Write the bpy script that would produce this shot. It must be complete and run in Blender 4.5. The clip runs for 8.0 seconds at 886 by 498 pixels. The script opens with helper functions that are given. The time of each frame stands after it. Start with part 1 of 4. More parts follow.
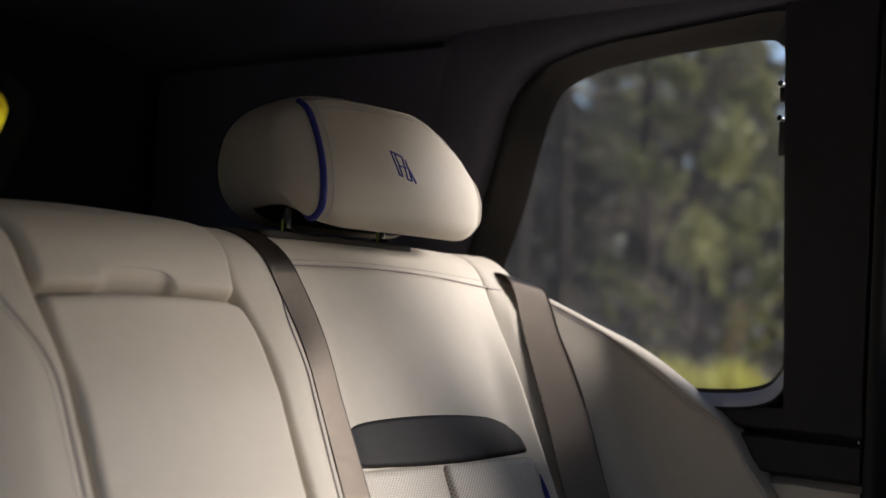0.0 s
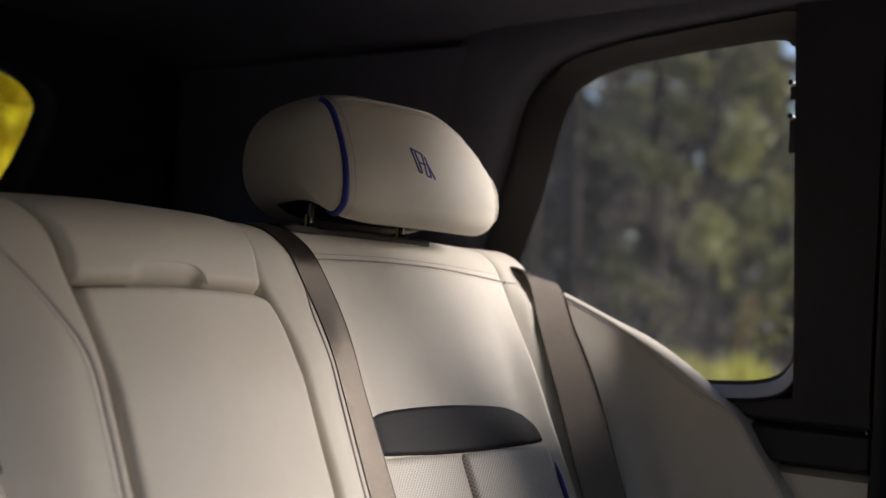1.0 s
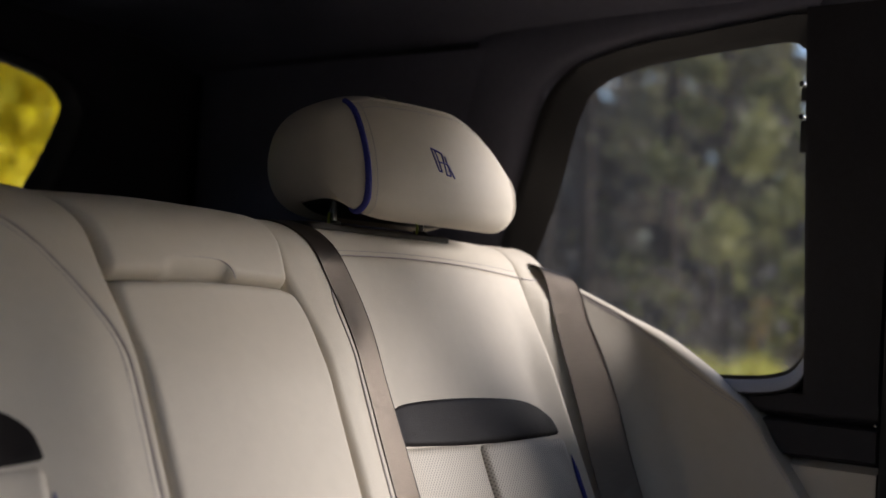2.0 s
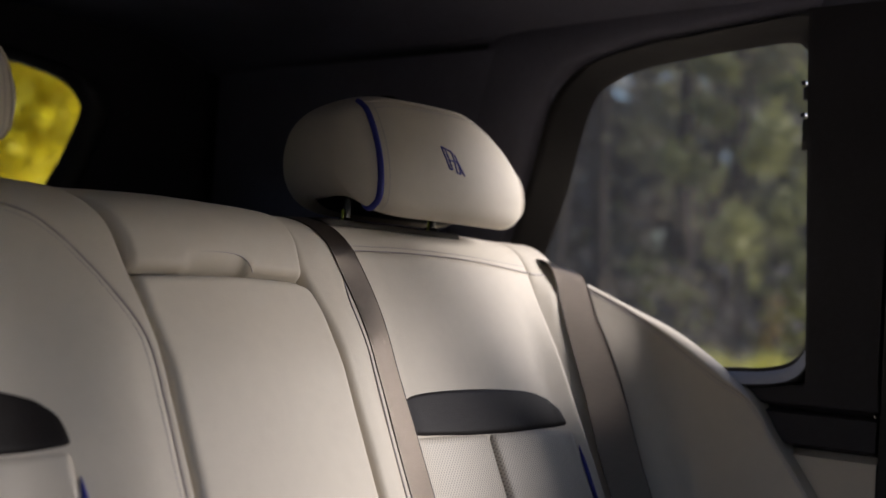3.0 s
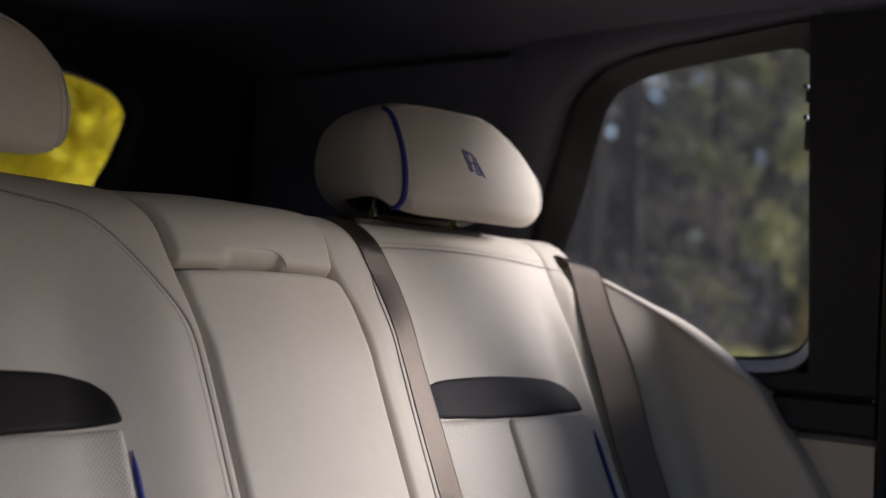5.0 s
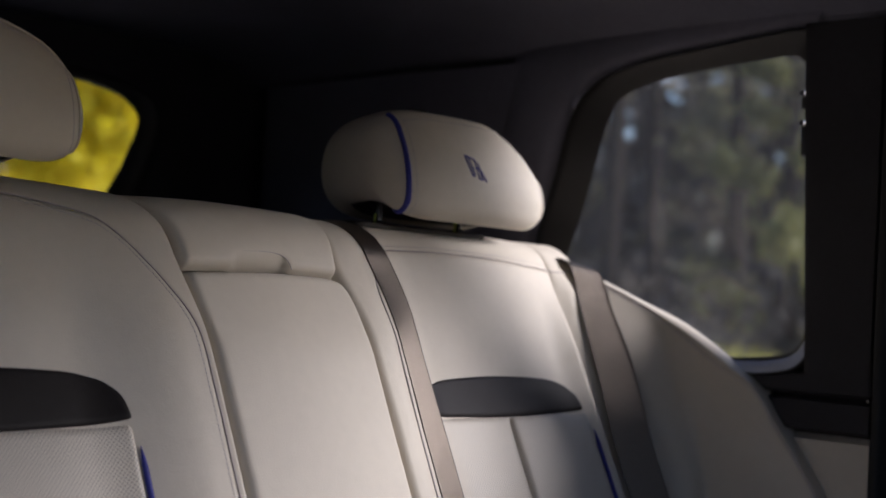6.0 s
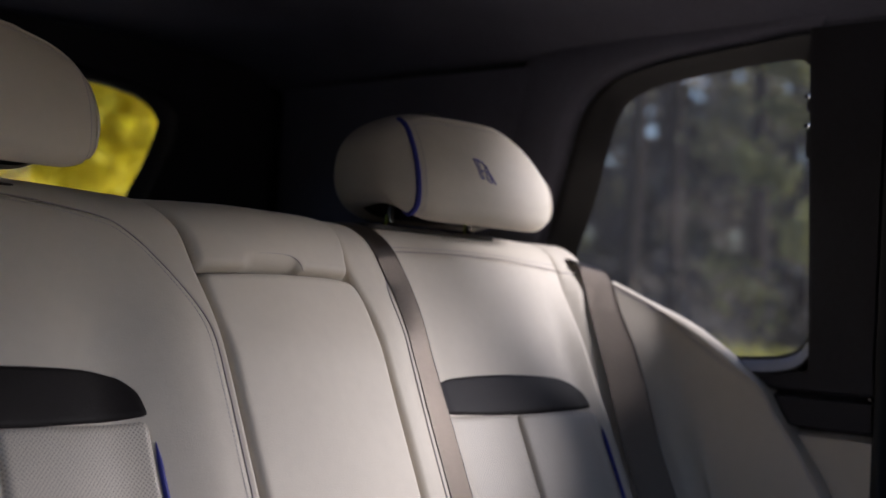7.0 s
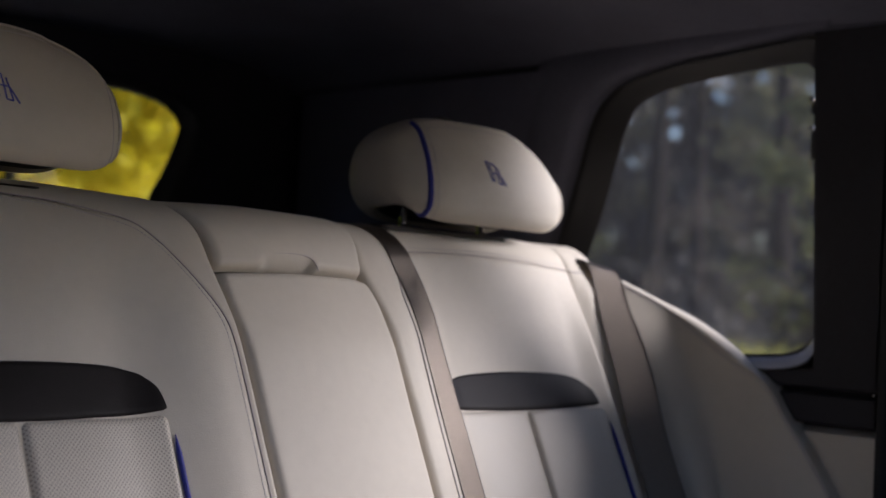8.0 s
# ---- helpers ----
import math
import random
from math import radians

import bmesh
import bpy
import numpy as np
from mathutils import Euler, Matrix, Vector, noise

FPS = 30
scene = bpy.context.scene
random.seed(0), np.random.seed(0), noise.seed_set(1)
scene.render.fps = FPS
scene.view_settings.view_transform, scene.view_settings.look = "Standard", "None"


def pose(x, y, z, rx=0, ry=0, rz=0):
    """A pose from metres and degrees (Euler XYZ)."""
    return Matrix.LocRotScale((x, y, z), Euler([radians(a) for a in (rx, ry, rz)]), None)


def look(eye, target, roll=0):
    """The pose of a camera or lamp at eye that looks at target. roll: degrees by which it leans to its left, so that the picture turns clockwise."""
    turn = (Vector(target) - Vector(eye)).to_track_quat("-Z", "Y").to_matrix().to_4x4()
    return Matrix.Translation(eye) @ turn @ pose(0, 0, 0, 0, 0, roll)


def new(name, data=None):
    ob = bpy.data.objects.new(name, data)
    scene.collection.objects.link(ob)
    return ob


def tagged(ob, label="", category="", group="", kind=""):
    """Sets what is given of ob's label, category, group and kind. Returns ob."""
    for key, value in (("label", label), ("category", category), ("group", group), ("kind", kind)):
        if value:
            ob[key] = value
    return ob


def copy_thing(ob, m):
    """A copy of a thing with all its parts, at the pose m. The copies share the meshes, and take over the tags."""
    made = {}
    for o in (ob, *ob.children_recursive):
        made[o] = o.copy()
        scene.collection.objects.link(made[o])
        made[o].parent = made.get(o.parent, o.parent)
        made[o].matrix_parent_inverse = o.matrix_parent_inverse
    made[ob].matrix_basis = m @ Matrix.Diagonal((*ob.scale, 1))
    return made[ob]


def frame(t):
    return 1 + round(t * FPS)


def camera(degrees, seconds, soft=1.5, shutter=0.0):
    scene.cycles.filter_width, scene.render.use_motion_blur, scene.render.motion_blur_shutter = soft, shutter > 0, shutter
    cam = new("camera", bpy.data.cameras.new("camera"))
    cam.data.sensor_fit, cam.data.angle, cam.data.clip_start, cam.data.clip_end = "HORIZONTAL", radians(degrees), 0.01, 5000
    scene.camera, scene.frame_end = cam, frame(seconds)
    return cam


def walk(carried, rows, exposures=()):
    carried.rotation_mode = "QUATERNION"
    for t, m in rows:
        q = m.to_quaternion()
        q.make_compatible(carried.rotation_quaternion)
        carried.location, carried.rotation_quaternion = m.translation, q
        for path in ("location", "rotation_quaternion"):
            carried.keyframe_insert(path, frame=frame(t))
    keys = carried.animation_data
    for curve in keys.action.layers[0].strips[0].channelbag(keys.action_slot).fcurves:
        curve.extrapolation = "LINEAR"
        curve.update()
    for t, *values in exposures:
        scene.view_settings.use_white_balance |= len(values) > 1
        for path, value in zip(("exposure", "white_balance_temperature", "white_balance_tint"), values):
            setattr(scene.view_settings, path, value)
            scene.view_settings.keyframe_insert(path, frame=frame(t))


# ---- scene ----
cam = camera(37.0, 8.0)
PATH = [
    (0, (-0.76, -0.952, 0.965), (0.808, 0.286, 1.052), 3.3),
    (0.5, (-0.777, -0.961, 0.964), (0.787, 0.282, 1.046), 3.4),
    (1, (-0.798, -0.97, 0.962), (0.761, 0.28, 1.041), 3.4),
    (1.5, (-0.816, -0.98, 0.96), (0.736, 0.279, 1.039), 3.4),
    (2, (-0.836, -0.991, 0.957), (0.711, 0.274, 1.034), 3.5),
    (3.5, (-0.886, -1.042, 0.946), (0.64, 0.249, 1.022), 3.4),
    (4, (-0.907, -1.06, 0.941), (0.611, 0.24, 1.018), 3.4),
    (4.5, (-0.925, -1.085, 0.94), (0.582, 0.228, 1.017), 3.2),
    (6, (-0.959, -1.154, 0.941), (0.519, 0.19, 1.018), 3.2),
    (6.5, (-0.967, -1.178, 0.939), (0.498, 0.182, 1.018), 3.1),
    (7, (-0.976, -1.193, 0.945), (0.479, 0.176, 1.017), 3.2),
    (7.5, (-0.984, -1.216, 0.941), (0.457, 0.168, 1.018), 3.0),
    (8, (-1.0, -1.238, 0.941), (0.431, 0.158, 1.015), 3.1),
]
walk(cam, [(t, look(eye, target, roll)) for t, eye, target, roll in PATH],
     exposures=[(0, 0.84, 6000, 17), (2, 0.82, 5960, 18), (4.5, 0.81, 5760, 20), (8, 0.81, 5580, 22)])
CAM_FSTOP, CAM_FOCUS = 3.4, 1.44
cam.data.dof.use_dof = True
cam.data.dof.focus_distance = CAM_FOCUS
cam.data.dof.aperture_fstop = CAM_FSTOP

# ---- world and sun ----
SUN_AZ, SUN_EL = 134.6, 22.3      # degrees clockwise from +y, degrees up
world = bpy.data.worlds.new("world")
scene.world = world
world.use_nodes = True
wn = world.node_tree.nodes
sky = wn.new("ShaderNodeTexSky")
sky.sky_type = "NISHITA"
sky.sun_disc = False
sky.sun_elevation = radians(SUN_EL)
sky.sun_rotation = radians(SUN_AZ)
world.node_tree.links.new(sky.outputs[0], wn["Background"].inputs[0])
wn["Background"].inputs[1].default_value = 0.093
sun = new("sun", bpy.data.lights.new("sun", "SUN"))
sun.data.energy = 4.1
sun.data.angle = radians(20.0)
sun.data.color = (1.0, 0.92, 0.80)
sd = Vector((math.sin(radians(SUN_AZ)) * math.cos(radians(SUN_EL)), math.cos(radians(SUN_AZ)) * math.cos(radians(SUN_EL)), math.sin(radians(SUN_EL))))
sun.matrix_world = look(sd * 30, (0, 0, 0))


# ---- materials ----
def material(name, base, rough=0.5, vary=0.12, scale=6.0, grain=0.0, grain_scale=600.0, metal=0.0, spec=0.5, sheen=0.0, through_light=0.0, per_object=0.0):
    """A procedural surface: colour varied at two scales, fine relief and uneven gloss."""
    m = bpy.data.materials.new(name)
    m.use_nodes = True
    nt = m.node_tree
    b = nt.nodes["Principled BSDF"]
    L = nt.links.new
    co = nt.nodes.new("ShaderNodeTexCoord")
    n1 = nt.nodes.new("ShaderNodeTexNoise")
    n1.inputs["Scale"].default_value = scale
    n1.inputs["Detail"].default_value = 6
    L(co.outputs["Object"], n1.inputs["Vector"])
    n2 = nt.nodes.new("ShaderNodeTexNoise")
    n2.inputs["Scale"].default_value = scale * 14
    n2.inputs["Detail"].default_value = 3
    L(co.outputs["Object"], n2.inputs["Vector"])
    add = nt.nodes.new("ShaderNodeMath")
    add.operation = "MULTIPLY_ADD"
    L(n2.outputs["Fac"], add.inputs[0])
    add.inputs[1].default_value = 0.4
    L(n1.outputs["Fac"], add.inputs[2])
    fac = add
    if per_object:
        oi = nt.nodes.new("ShaderNodeObjectInfo")
        ad2 = nt.nodes.new("ShaderNodeMath")
        ad2.operation = "MULTIPLY_ADD"
        L(oi.outputs["Random"], ad2.inputs[0])
        ad2.inputs[1].default_value = per_object
        L(add.outputs[0], ad2.inputs[2])
        fac = ad2
    ramp = nt.nodes.new("ShaderNodeValToRGB")
    e = ramp.color_ramp.elements
    e[0].position, e[1].position = 0.45, 0.95
    e[0].color = (*[c * (1 - vary) for c in base], 1)
    e[1].color = (*[min(1, c * (1 + vary)) for c in base], 1)
    L(fac.outputs[0], ramp.inputs[0])
    L(ramp.outputs[0], b.inputs["Base Color"])
    rr = nt.nodes.new("ShaderNodeMapRange")
    rr.inputs["To Min"].default_value = max(0.02, rough - 0.07)
    rr.inputs["To Max"].default_value = min(1, rough + 0.07)
    L(n1.outputs["Fac"], rr.inputs["Value"])
    L(rr.outputs[0], b.inputs["Roughness"])
    b.inputs["Metallic"].default_value = metal
    b.inputs["Specular IOR Level"].default_value = spec
    b.inputs["Sheen Weight"].default_value = sheen
    if grain:
        v = nt.nodes.new("ShaderNodeTexVoronoi")
        v.inputs["Scale"].default_value = grain_scale
        L(co.outputs["Object"], v.inputs["Vector"])
        bump = nt.nodes.new("ShaderNodeBump")
        bump.inputs["Strength"].default_value = grain
        bump.inputs["Distance"].default_value = 0.0006
        mixn = nt.nodes.new("ShaderNodeMath")
        mixn.operation = "MULTIPLY_ADD"
        L(n2.outputs["Fac"], mixn.inputs[0])
        mixn.inputs[1].default_value = 1.5
        L(v.outputs["Distance"], mixn.inputs[2])
        L(mixn.outputs[0], bump.inputs["Height"])
        L(bump.outputs[0], b.inputs["Normal"])
    if through_light:
        tr = nt.nodes.new("ShaderNodeBsdfTranslucent")
        L(ramp.outputs[0], tr.inputs["Color"])
        mx = nt.nodes.new("ShaderNodeMixShader")
        mx.inputs[0].default_value = through_light
        L(b.outputs[0], mx.inputs[1])
        L(tr.outputs[0], mx.inputs[2])
        L(mx.outputs[0], nt.nodes["Material Output"].inputs["Surface"])
    return m


def perforated_leather():
    """Cream leather with staggered rows of small punched holes, laid out in metres on the UV map."""
    m = material("perforated_leather", (0.60, 0.545, 0.455), 0.5, 0.05, 9, 0.25, 900)
    nt = m.node_tree
    L = nt.links.new
    b = nt.nodes["Principled BSDF"]
    ramp = [n for n in nt.nodes if n.type == "VALTORGB"][0]
    uv = nt.nodes.new("ShaderNodeUVMap")
    sep = nt.nodes.new("ShaderNodeSeparateXYZ")
    L(uv.outputs[0], sep.inputs[0])

    def op(kind, a, c=None):
        n = nt.nodes.new("ShaderNodeMath")
        n.operation = kind
        for i, v in enumerate((a, c)):
            if v is None:
                continue
            if isinstance(v, (int, float)):
                n.inputs[i].default_value = v
            else:
                L(v, n.inputs[i])
        return n.outputs[0]

    step = 0.0046

    def dots(shift):
        ds = []
        for o in ("X", "Y"):
            f = op("FRACT", op("ADD", op("DIVIDE", sep.outputs[o], step), shift + 100.0))
            ds.append(op("POWER", op("SUBTRACT", f, 0.5), 2.0))
        return op("SQRT", op("ADD", ds[0], ds[1]))

    near = op("MINIMUM", dots(0.0), dots(0.5))
    hole = nt.nodes.new("ShaderNodeMapRange")
    hole.inputs["From Min"].default_value, hole.inputs["From Max"].default_value = 0.16, 0.25
    hole.inputs["To Min"].default_value, hole.inputs["To Max"].default_value = 1.0, 0.0
    L(near, hole.inputs["Value"])
    mix = nt.nodes.new("ShaderNodeMix")
    mix.data_type = "RGBA"
    L(hole.outputs[0], mix.inputs[0])
    L(ramp.outputs[0], mix.inputs[6])
    mix.inputs[7].default_value = (0.30, 0.27, 0.228, 1)
    L(mix.outputs[2], b.inputs["Base Color"])
    return m


def webbing():
    """Dark brown-grey woven belt: fine cross ribs and lengthways threads on the UV map."""
    m = material("belt_webbing", (0.027, 0.022, 0.0175), 0.45, 0.2, 20, 0, 600, spec=1.0)
    m.node_tree.nodes["Principled BSDF"].inputs["Specular Tint"].default_value = (1.0, 0.845, 0.69, 1)
    m.node_tree.nodes["Principled BSDF"].inputs["IOR"].default_value = 1.92
    nt = m.node_tree
    L = nt.links.new
    # lengthways yarn: the sheen runs out across the belt
    run = nt.nodes.new("ShaderNodeTangent")
    run.direction_type = "UV_MAP"
    run.uv_map = "UVMap"
    L(run.outputs[0], nt.nodes["Principled BSDF"].inputs["Tangent"])
    nt.nodes["Principled BSDF"].inputs["Anisotropic"].default_value = 0.9
    uv = nt.nodes.new("ShaderNodeUVMap")
    hs = []
    for direction, sc in (("Y", 260.0), ("X", 170.0)):
        w = nt.nodes.new("ShaderNodeTexWave")
        w.bands_direction = direction
        w.inputs["Scale"].default_value = sc
        w.inputs["Distortion"].default_value = 0.6
        L(uv.outputs[0], w.inputs["Vector"])
        hs.append(w.outputs["Fac"])
    mp = nt.nodes.new("ShaderNodeMapping")
    mp.inputs["Scale"].default_value = (70, 520, 1)
    L(uv.outputs[0], mp.inputs["Vector"])
    yarn = nt.nodes.new("ShaderNodeTexNoise")
    yarn.inputs["Scale"].default_value = 1.0
    yarn.inputs["Detail"].default_value = 3
    L(mp.outputs[0], yarn.inputs["Vector"])
    ad0 = nt.nodes.new("ShaderNodeMath")
    L(hs[0], ad0.inputs[0])
    L(hs[1], ad0.inputs[1])
    ad = nt.nodes.new("ShaderNodeMath")
    ad.operation = "MULTIPLY_ADD"
    L(yarn.outputs["Fac"], ad.inputs[0])
    ad.inputs[1].default_value = 2.5
    L(ad0.outputs[0], ad.inputs[2])
    ramp = [n for n in nt.nodes if n.type == "VALTORGB"][0]
    tone = nt.nodes.new("ShaderNodeMix")
    tone.data_type = "RGBA"
    tone.blend_type = "MULTIPLY"
    tone.inputs[0].default_value = 1.0
    L(ramp.outputs[0], tone.inputs[6])
    lift = nt.nodes.new("ShaderNodeMapRange")
    lift.inputs["From Min"].default_value, lift.inputs["From Max"].default_value = 0.3, 0.7
    lift.inputs["To Min"].default_value, lift.inputs["To Max"].default_value = 0.55, 1.5
    L(yarn.outputs["Fac"], lift.inputs["Value"])
    L(lift.outputs[0], tone.inputs[7])
    L(tone.outputs[2], nt.nodes["Principled BSDF"].inputs["Base Color"])
    bump = nt.nodes.new("ShaderNodeBump")
    bump.inputs["Strength"].default_value = 0.35
    bump.inputs["Distance"].default_value = 0.0004
    L(ad.outputs[0], bump.inputs["Height"])
    L(bump.outputs[0], nt.nodes["Principled BSDF"].inputs["Normal"])
    return m


def glass(name, tint, haze):
    """Thin tinted glass with a faint reflection and an uneven pale film put in for haze."""
    m = bpy.data.materials.new(name)
    m.use_nodes = True
    nt = m.node_tree
    nt.nodes.remove(nt.nodes["Principled BSDF"])
    clear = nt.nodes.new("ShaderNodeBsdfTransparent")
    clear.inputs["Color"].default_value = (*tint, 1)
    gloss = nt.nodes.new("ShaderNodeBsdfGlossy")
    gloss.inputs["Roughness"].default_value = 0.02
    facing = nt.nodes.new("ShaderNodeLayerWeight")
    facing.inputs["Blend"].default_value = 0.5
    power = nt.nodes.new("ShaderNodeMath")
    power.operation = "POWER"
    power.inputs[1].default_value = 5.0
    nt.links.new(facing.outputs["Facing"], power.inputs[0])
    fres = nt.nodes.new("ShaderNodeMath")
    fres.operation = "MULTIPLY_ADD"
    fres.inputs[1].default_value, fres.inputs[2].default_value = 0.45, 0.018
    nt.links.new(power.outputs[0], fres.inputs[0])
    b = nt.nodes.new("ShaderNodeMixShader")
    nt.links.new(fres.outputs[0], b.inputs[0])
    nt.links.new(clear.outputs[0], b.inputs[1])
    nt.links.new(gloss.outputs[0], b.inputs[2])
    film = nt.nodes.new("ShaderNodeBsdfTranslucent")
    film.inputs["Color"].default_value = (0.50, 0.51, 0.54, 1)
    co = nt.nodes.new("ShaderNodeTexCoord")
    no = nt.nodes.new("ShaderNodeTexNoise")
    no.inputs["Scale"].default_value = 9
    no.inputs["Detail"].default_value = 5
    nt.links.new(co.outputs["Object"], no.inputs["Vector"])
    mr = nt.nodes.new("ShaderNodeMapRange")
    mr.inputs["To Min"].default_value, mr.inputs["To Max"].default_value = haze * 0.6, haze * 1.4
    nt.links.new(no.outputs["Fac"], mr.inputs["Value"])
    mx = nt.nodes.new("ShaderNodeMixShader")
    nt.links.new(mr.outputs[0], mx.inputs[0])
    nt.links.new(b.outputs[0], mx.inputs[1])
    nt.links.new(film.outputs[0], mx.inputs[2])
    nt.links.new(mx.outputs[0], nt.nodes["Material Output"].inputs["Surface"])
    return m


CREAM = (0.60, 0.545, 0.455)
leather = material("cream_leather", CREAM, 0.55, 0.05, 5, 0.3, 800, spec=0.25)
perforated = perforated_leather()
black_leather = material("black_leather", (0.013, 0.0103, 0.0100), 0.52, 0.15, 8, 0.4, 700, spec=0.16)
blue_piping = material("blue_piping", (0.024, 0.028, 0.23), 0.55, 0.15, 30, 0.3, 900)
blue_thread = material("blue_thread", (0.10, 0.10, 0.38), 0.7, 0.2, 60)
pale_thread = material("lilac_thread", (0.46, 0.42, 0.44), 0.7, 0.2, 60)
groove_dark = material("seam_shadow_gap", (0.42, 0.375, 0.36), 0.8, 0.1, 20)
belt = webbing()
belt_edge = material("belt_selvedge", (0.062, 0.050, 0.043), 0.5, 0.2, 40)
black_plastic = material("black_plastic", (0.02, 0.02, 0.021), 0.4, 0.2, 12, 0.25, 1200)
dim_steel = material("dark_polished_steel", (0.18, 0.175, 0.17), 0.2, 0.1, 10, metal=1.0)
chrome = material("chrome", (0.75, 0.74, 0.72), 0.1, 0.05, 10, metal=1.0)
headliner_cloth = material("dark_headliner_cloth", (0.125, 0.120, 0.150), 0.9, 0.15, 7, 0.5, 900)
trim_dark = material("dark_trim", (0.029, 0.0275, 0.032), 0.6, 0.2, 9, 0.4, 1000, spec=0.25)
bezel_mat = material("brown_black_bezel", (0.017, 0.0152, 0.0155), 0.42, 0.12, 9, 0.35, 900)
guide_mat = material("brown_black_cover", (0.026, 0.021, 0.018), 0.6, 0.15, 12, 0.3, 900, spec=0.2)
reflection_green = material("yellow_green_reflection", (0.50, 0.60, 0.07), 0.35, 0.1, 40)
carpet = material("black_carpet", (0.02, 0.02, 0.022), 0.95, 0.3, 20, 0.6, 500)
window_glass = glass("hazy_tinted_window_glass", (0.96, 0.962, 0.955), 0.014)
dimming_glass = glass("sun_dimming_glass", (0.79, 0.79, 0.78), 0.006)
clear_glass = glass("clear_rear_glass", (0.87, 0.88, 0.86), 0.004)
# pale blue base stands in for sky reflected on the lower bezel
sky_sill_mat = material("sill_with_sky_reflection", (0.37, 0.41, 0.53), 0.28, 0.1, 9, 0.3, 900)
rubber = material("black_rubber", (0.008, 0.008, 0.008), 0.7, 0.2, 20)
frit = material("black_glass_edge", (0.01, 0.01, 0.01), 0.25, 0.1, 10)
grass_mat = material("sunlit_grass", (0.42, 0.41, 0.085), 0.7, 0.5, 1.5, per_object=0.0, through_light=0.35)
ground_mat = material("gravelly_earth", (0.19, 0.165, 0.13), 0.95, 0.4, 0.7)
bark_mat = material("grey_brown_bark", (0.024, 0.020, 0.016), 0.9, 0.35, 3, 0.8, 30, spec=0.15, per_object=0.3)
leaf_mat = material("olive_leaves", (0.112, 0.110, 0.056), 0.6, 0.6, 0.8, per_object=0.3, through_light=0.45)
# leaf colour darkened so that gaps in the wood read as shade
shade_leaf = material("shaded_wood_leaves", (0.058, 0.054, 0.047), 0.7, 0.5, 0.5, through_light=0.2)
light_leaf = material("yellow_green_leaves", (0.19, 0.195, 0.070), 0.6, 0.4, 0.8, per_object=0.3, through_light=0.45)
orange_leaf = material("orange_autumn_leaves", (0.27, 0.18, 0.03), 0.6, 0.3, 2.0, through_light=0.4)
yellow_leaf = material("yellow_autumn_leaves", (0.72, 0.64, 0.02), 0.6, 0.2, 1.2, through_light=0.55)


# ---- mesh helpers ----
BASE = {}


def thing(name, at, label, category, group="", kind=""):
    ob = new(name)
    ob.empty_display_size = 0.05
    ob.location = at
    BASE[ob.name] = Vector(at)
    return tagged(ob, label, category, group, kind)


def solid(name, bm, mat, smooth=True):
    bmesh.ops.recalc_face_normals(bm, faces=bm.faces)
    me = bpy.data.meshes.new(name)
    bm.to_mesh(me)
    bm.free()
    me.materials.append(mat)
    if smooth:
        me.shade_smooth()
        me.set_sharp_from_angle(angle=radians(50))
    return new(name, me)


def part(name, bm, mat, parent, label="", smooth=True):
    ob = solid(name, bm, mat, smooth)
    ob.parent = parent
    if parent.name in BASE:
        ob.matrix_parent_inverse = Matrix.Translation(-BASE[parent.name])
    return tagged(ob, label)


def smoothstep(a, b, x):
    t = min(1.0, max(0.0, (x - a) / (b - a)))
    return t * t * (3 - 2 * t)


def along(points, n):
    """n + 1 points at even steps along a rounded path through the given ones."""
    P = [Vector(p) for p in points]
    fine = []
    for i in range(len(P) - 1):
        a, b = P[i], P[i + 1]
        p0 = P[i - 1] if i else a + (a - b)
        p3 = P[i + 2] if i + 2 < len(P) else b + (b - a)
        for k in range(12):
            t = k / 12
            fine.append(0.5 * (2 * a + (b - p0) * t + (2 * p0 - 5 * a + 4 * b - p3) * t * t + (3 * a - p0 - 3 * b + p3) * t ** 3))
    fine.append(P[-1])
    run = [0.0]
    for i in range(len(fine) - 1):
        run.append(run[-1] + (fine[i + 1] - fine[i]).length)
    out, j = [], 0
    for k in range(n + 1):
        s = run[-1] * k / n
        while j < len(run) - 2 and run[j + 1] < s:
            j += 1
        f = (s - run[j]) / max(1e-9, run[j + 1] - run[j])
        out.append(fine[j].lerp(fine[j + 1], min(1, f)))
    return out


def closed_path(points, n):
    """n points at even steps round a rounded closed path."""
    P = [Vector(p) for p in points]
    m = len(P)
    fine = []
    for i in range(m):
        p0, a, b, p3 = P[i - 1], P[i], P[(i + 1) % m], P[(i + 2) % m]
        for k in range(16):
            t = k / 16
            fine.append(0.5 * (2 * a + (b - p0) * t + (2 * p0 - 5 * a + 4 * b - p3) * t * t + (3 * a - p0 - 3 * b + p3) * t ** 3))
    return fine if n is None else [fine[int(i * len(fine) / n)] for i in range(n)]


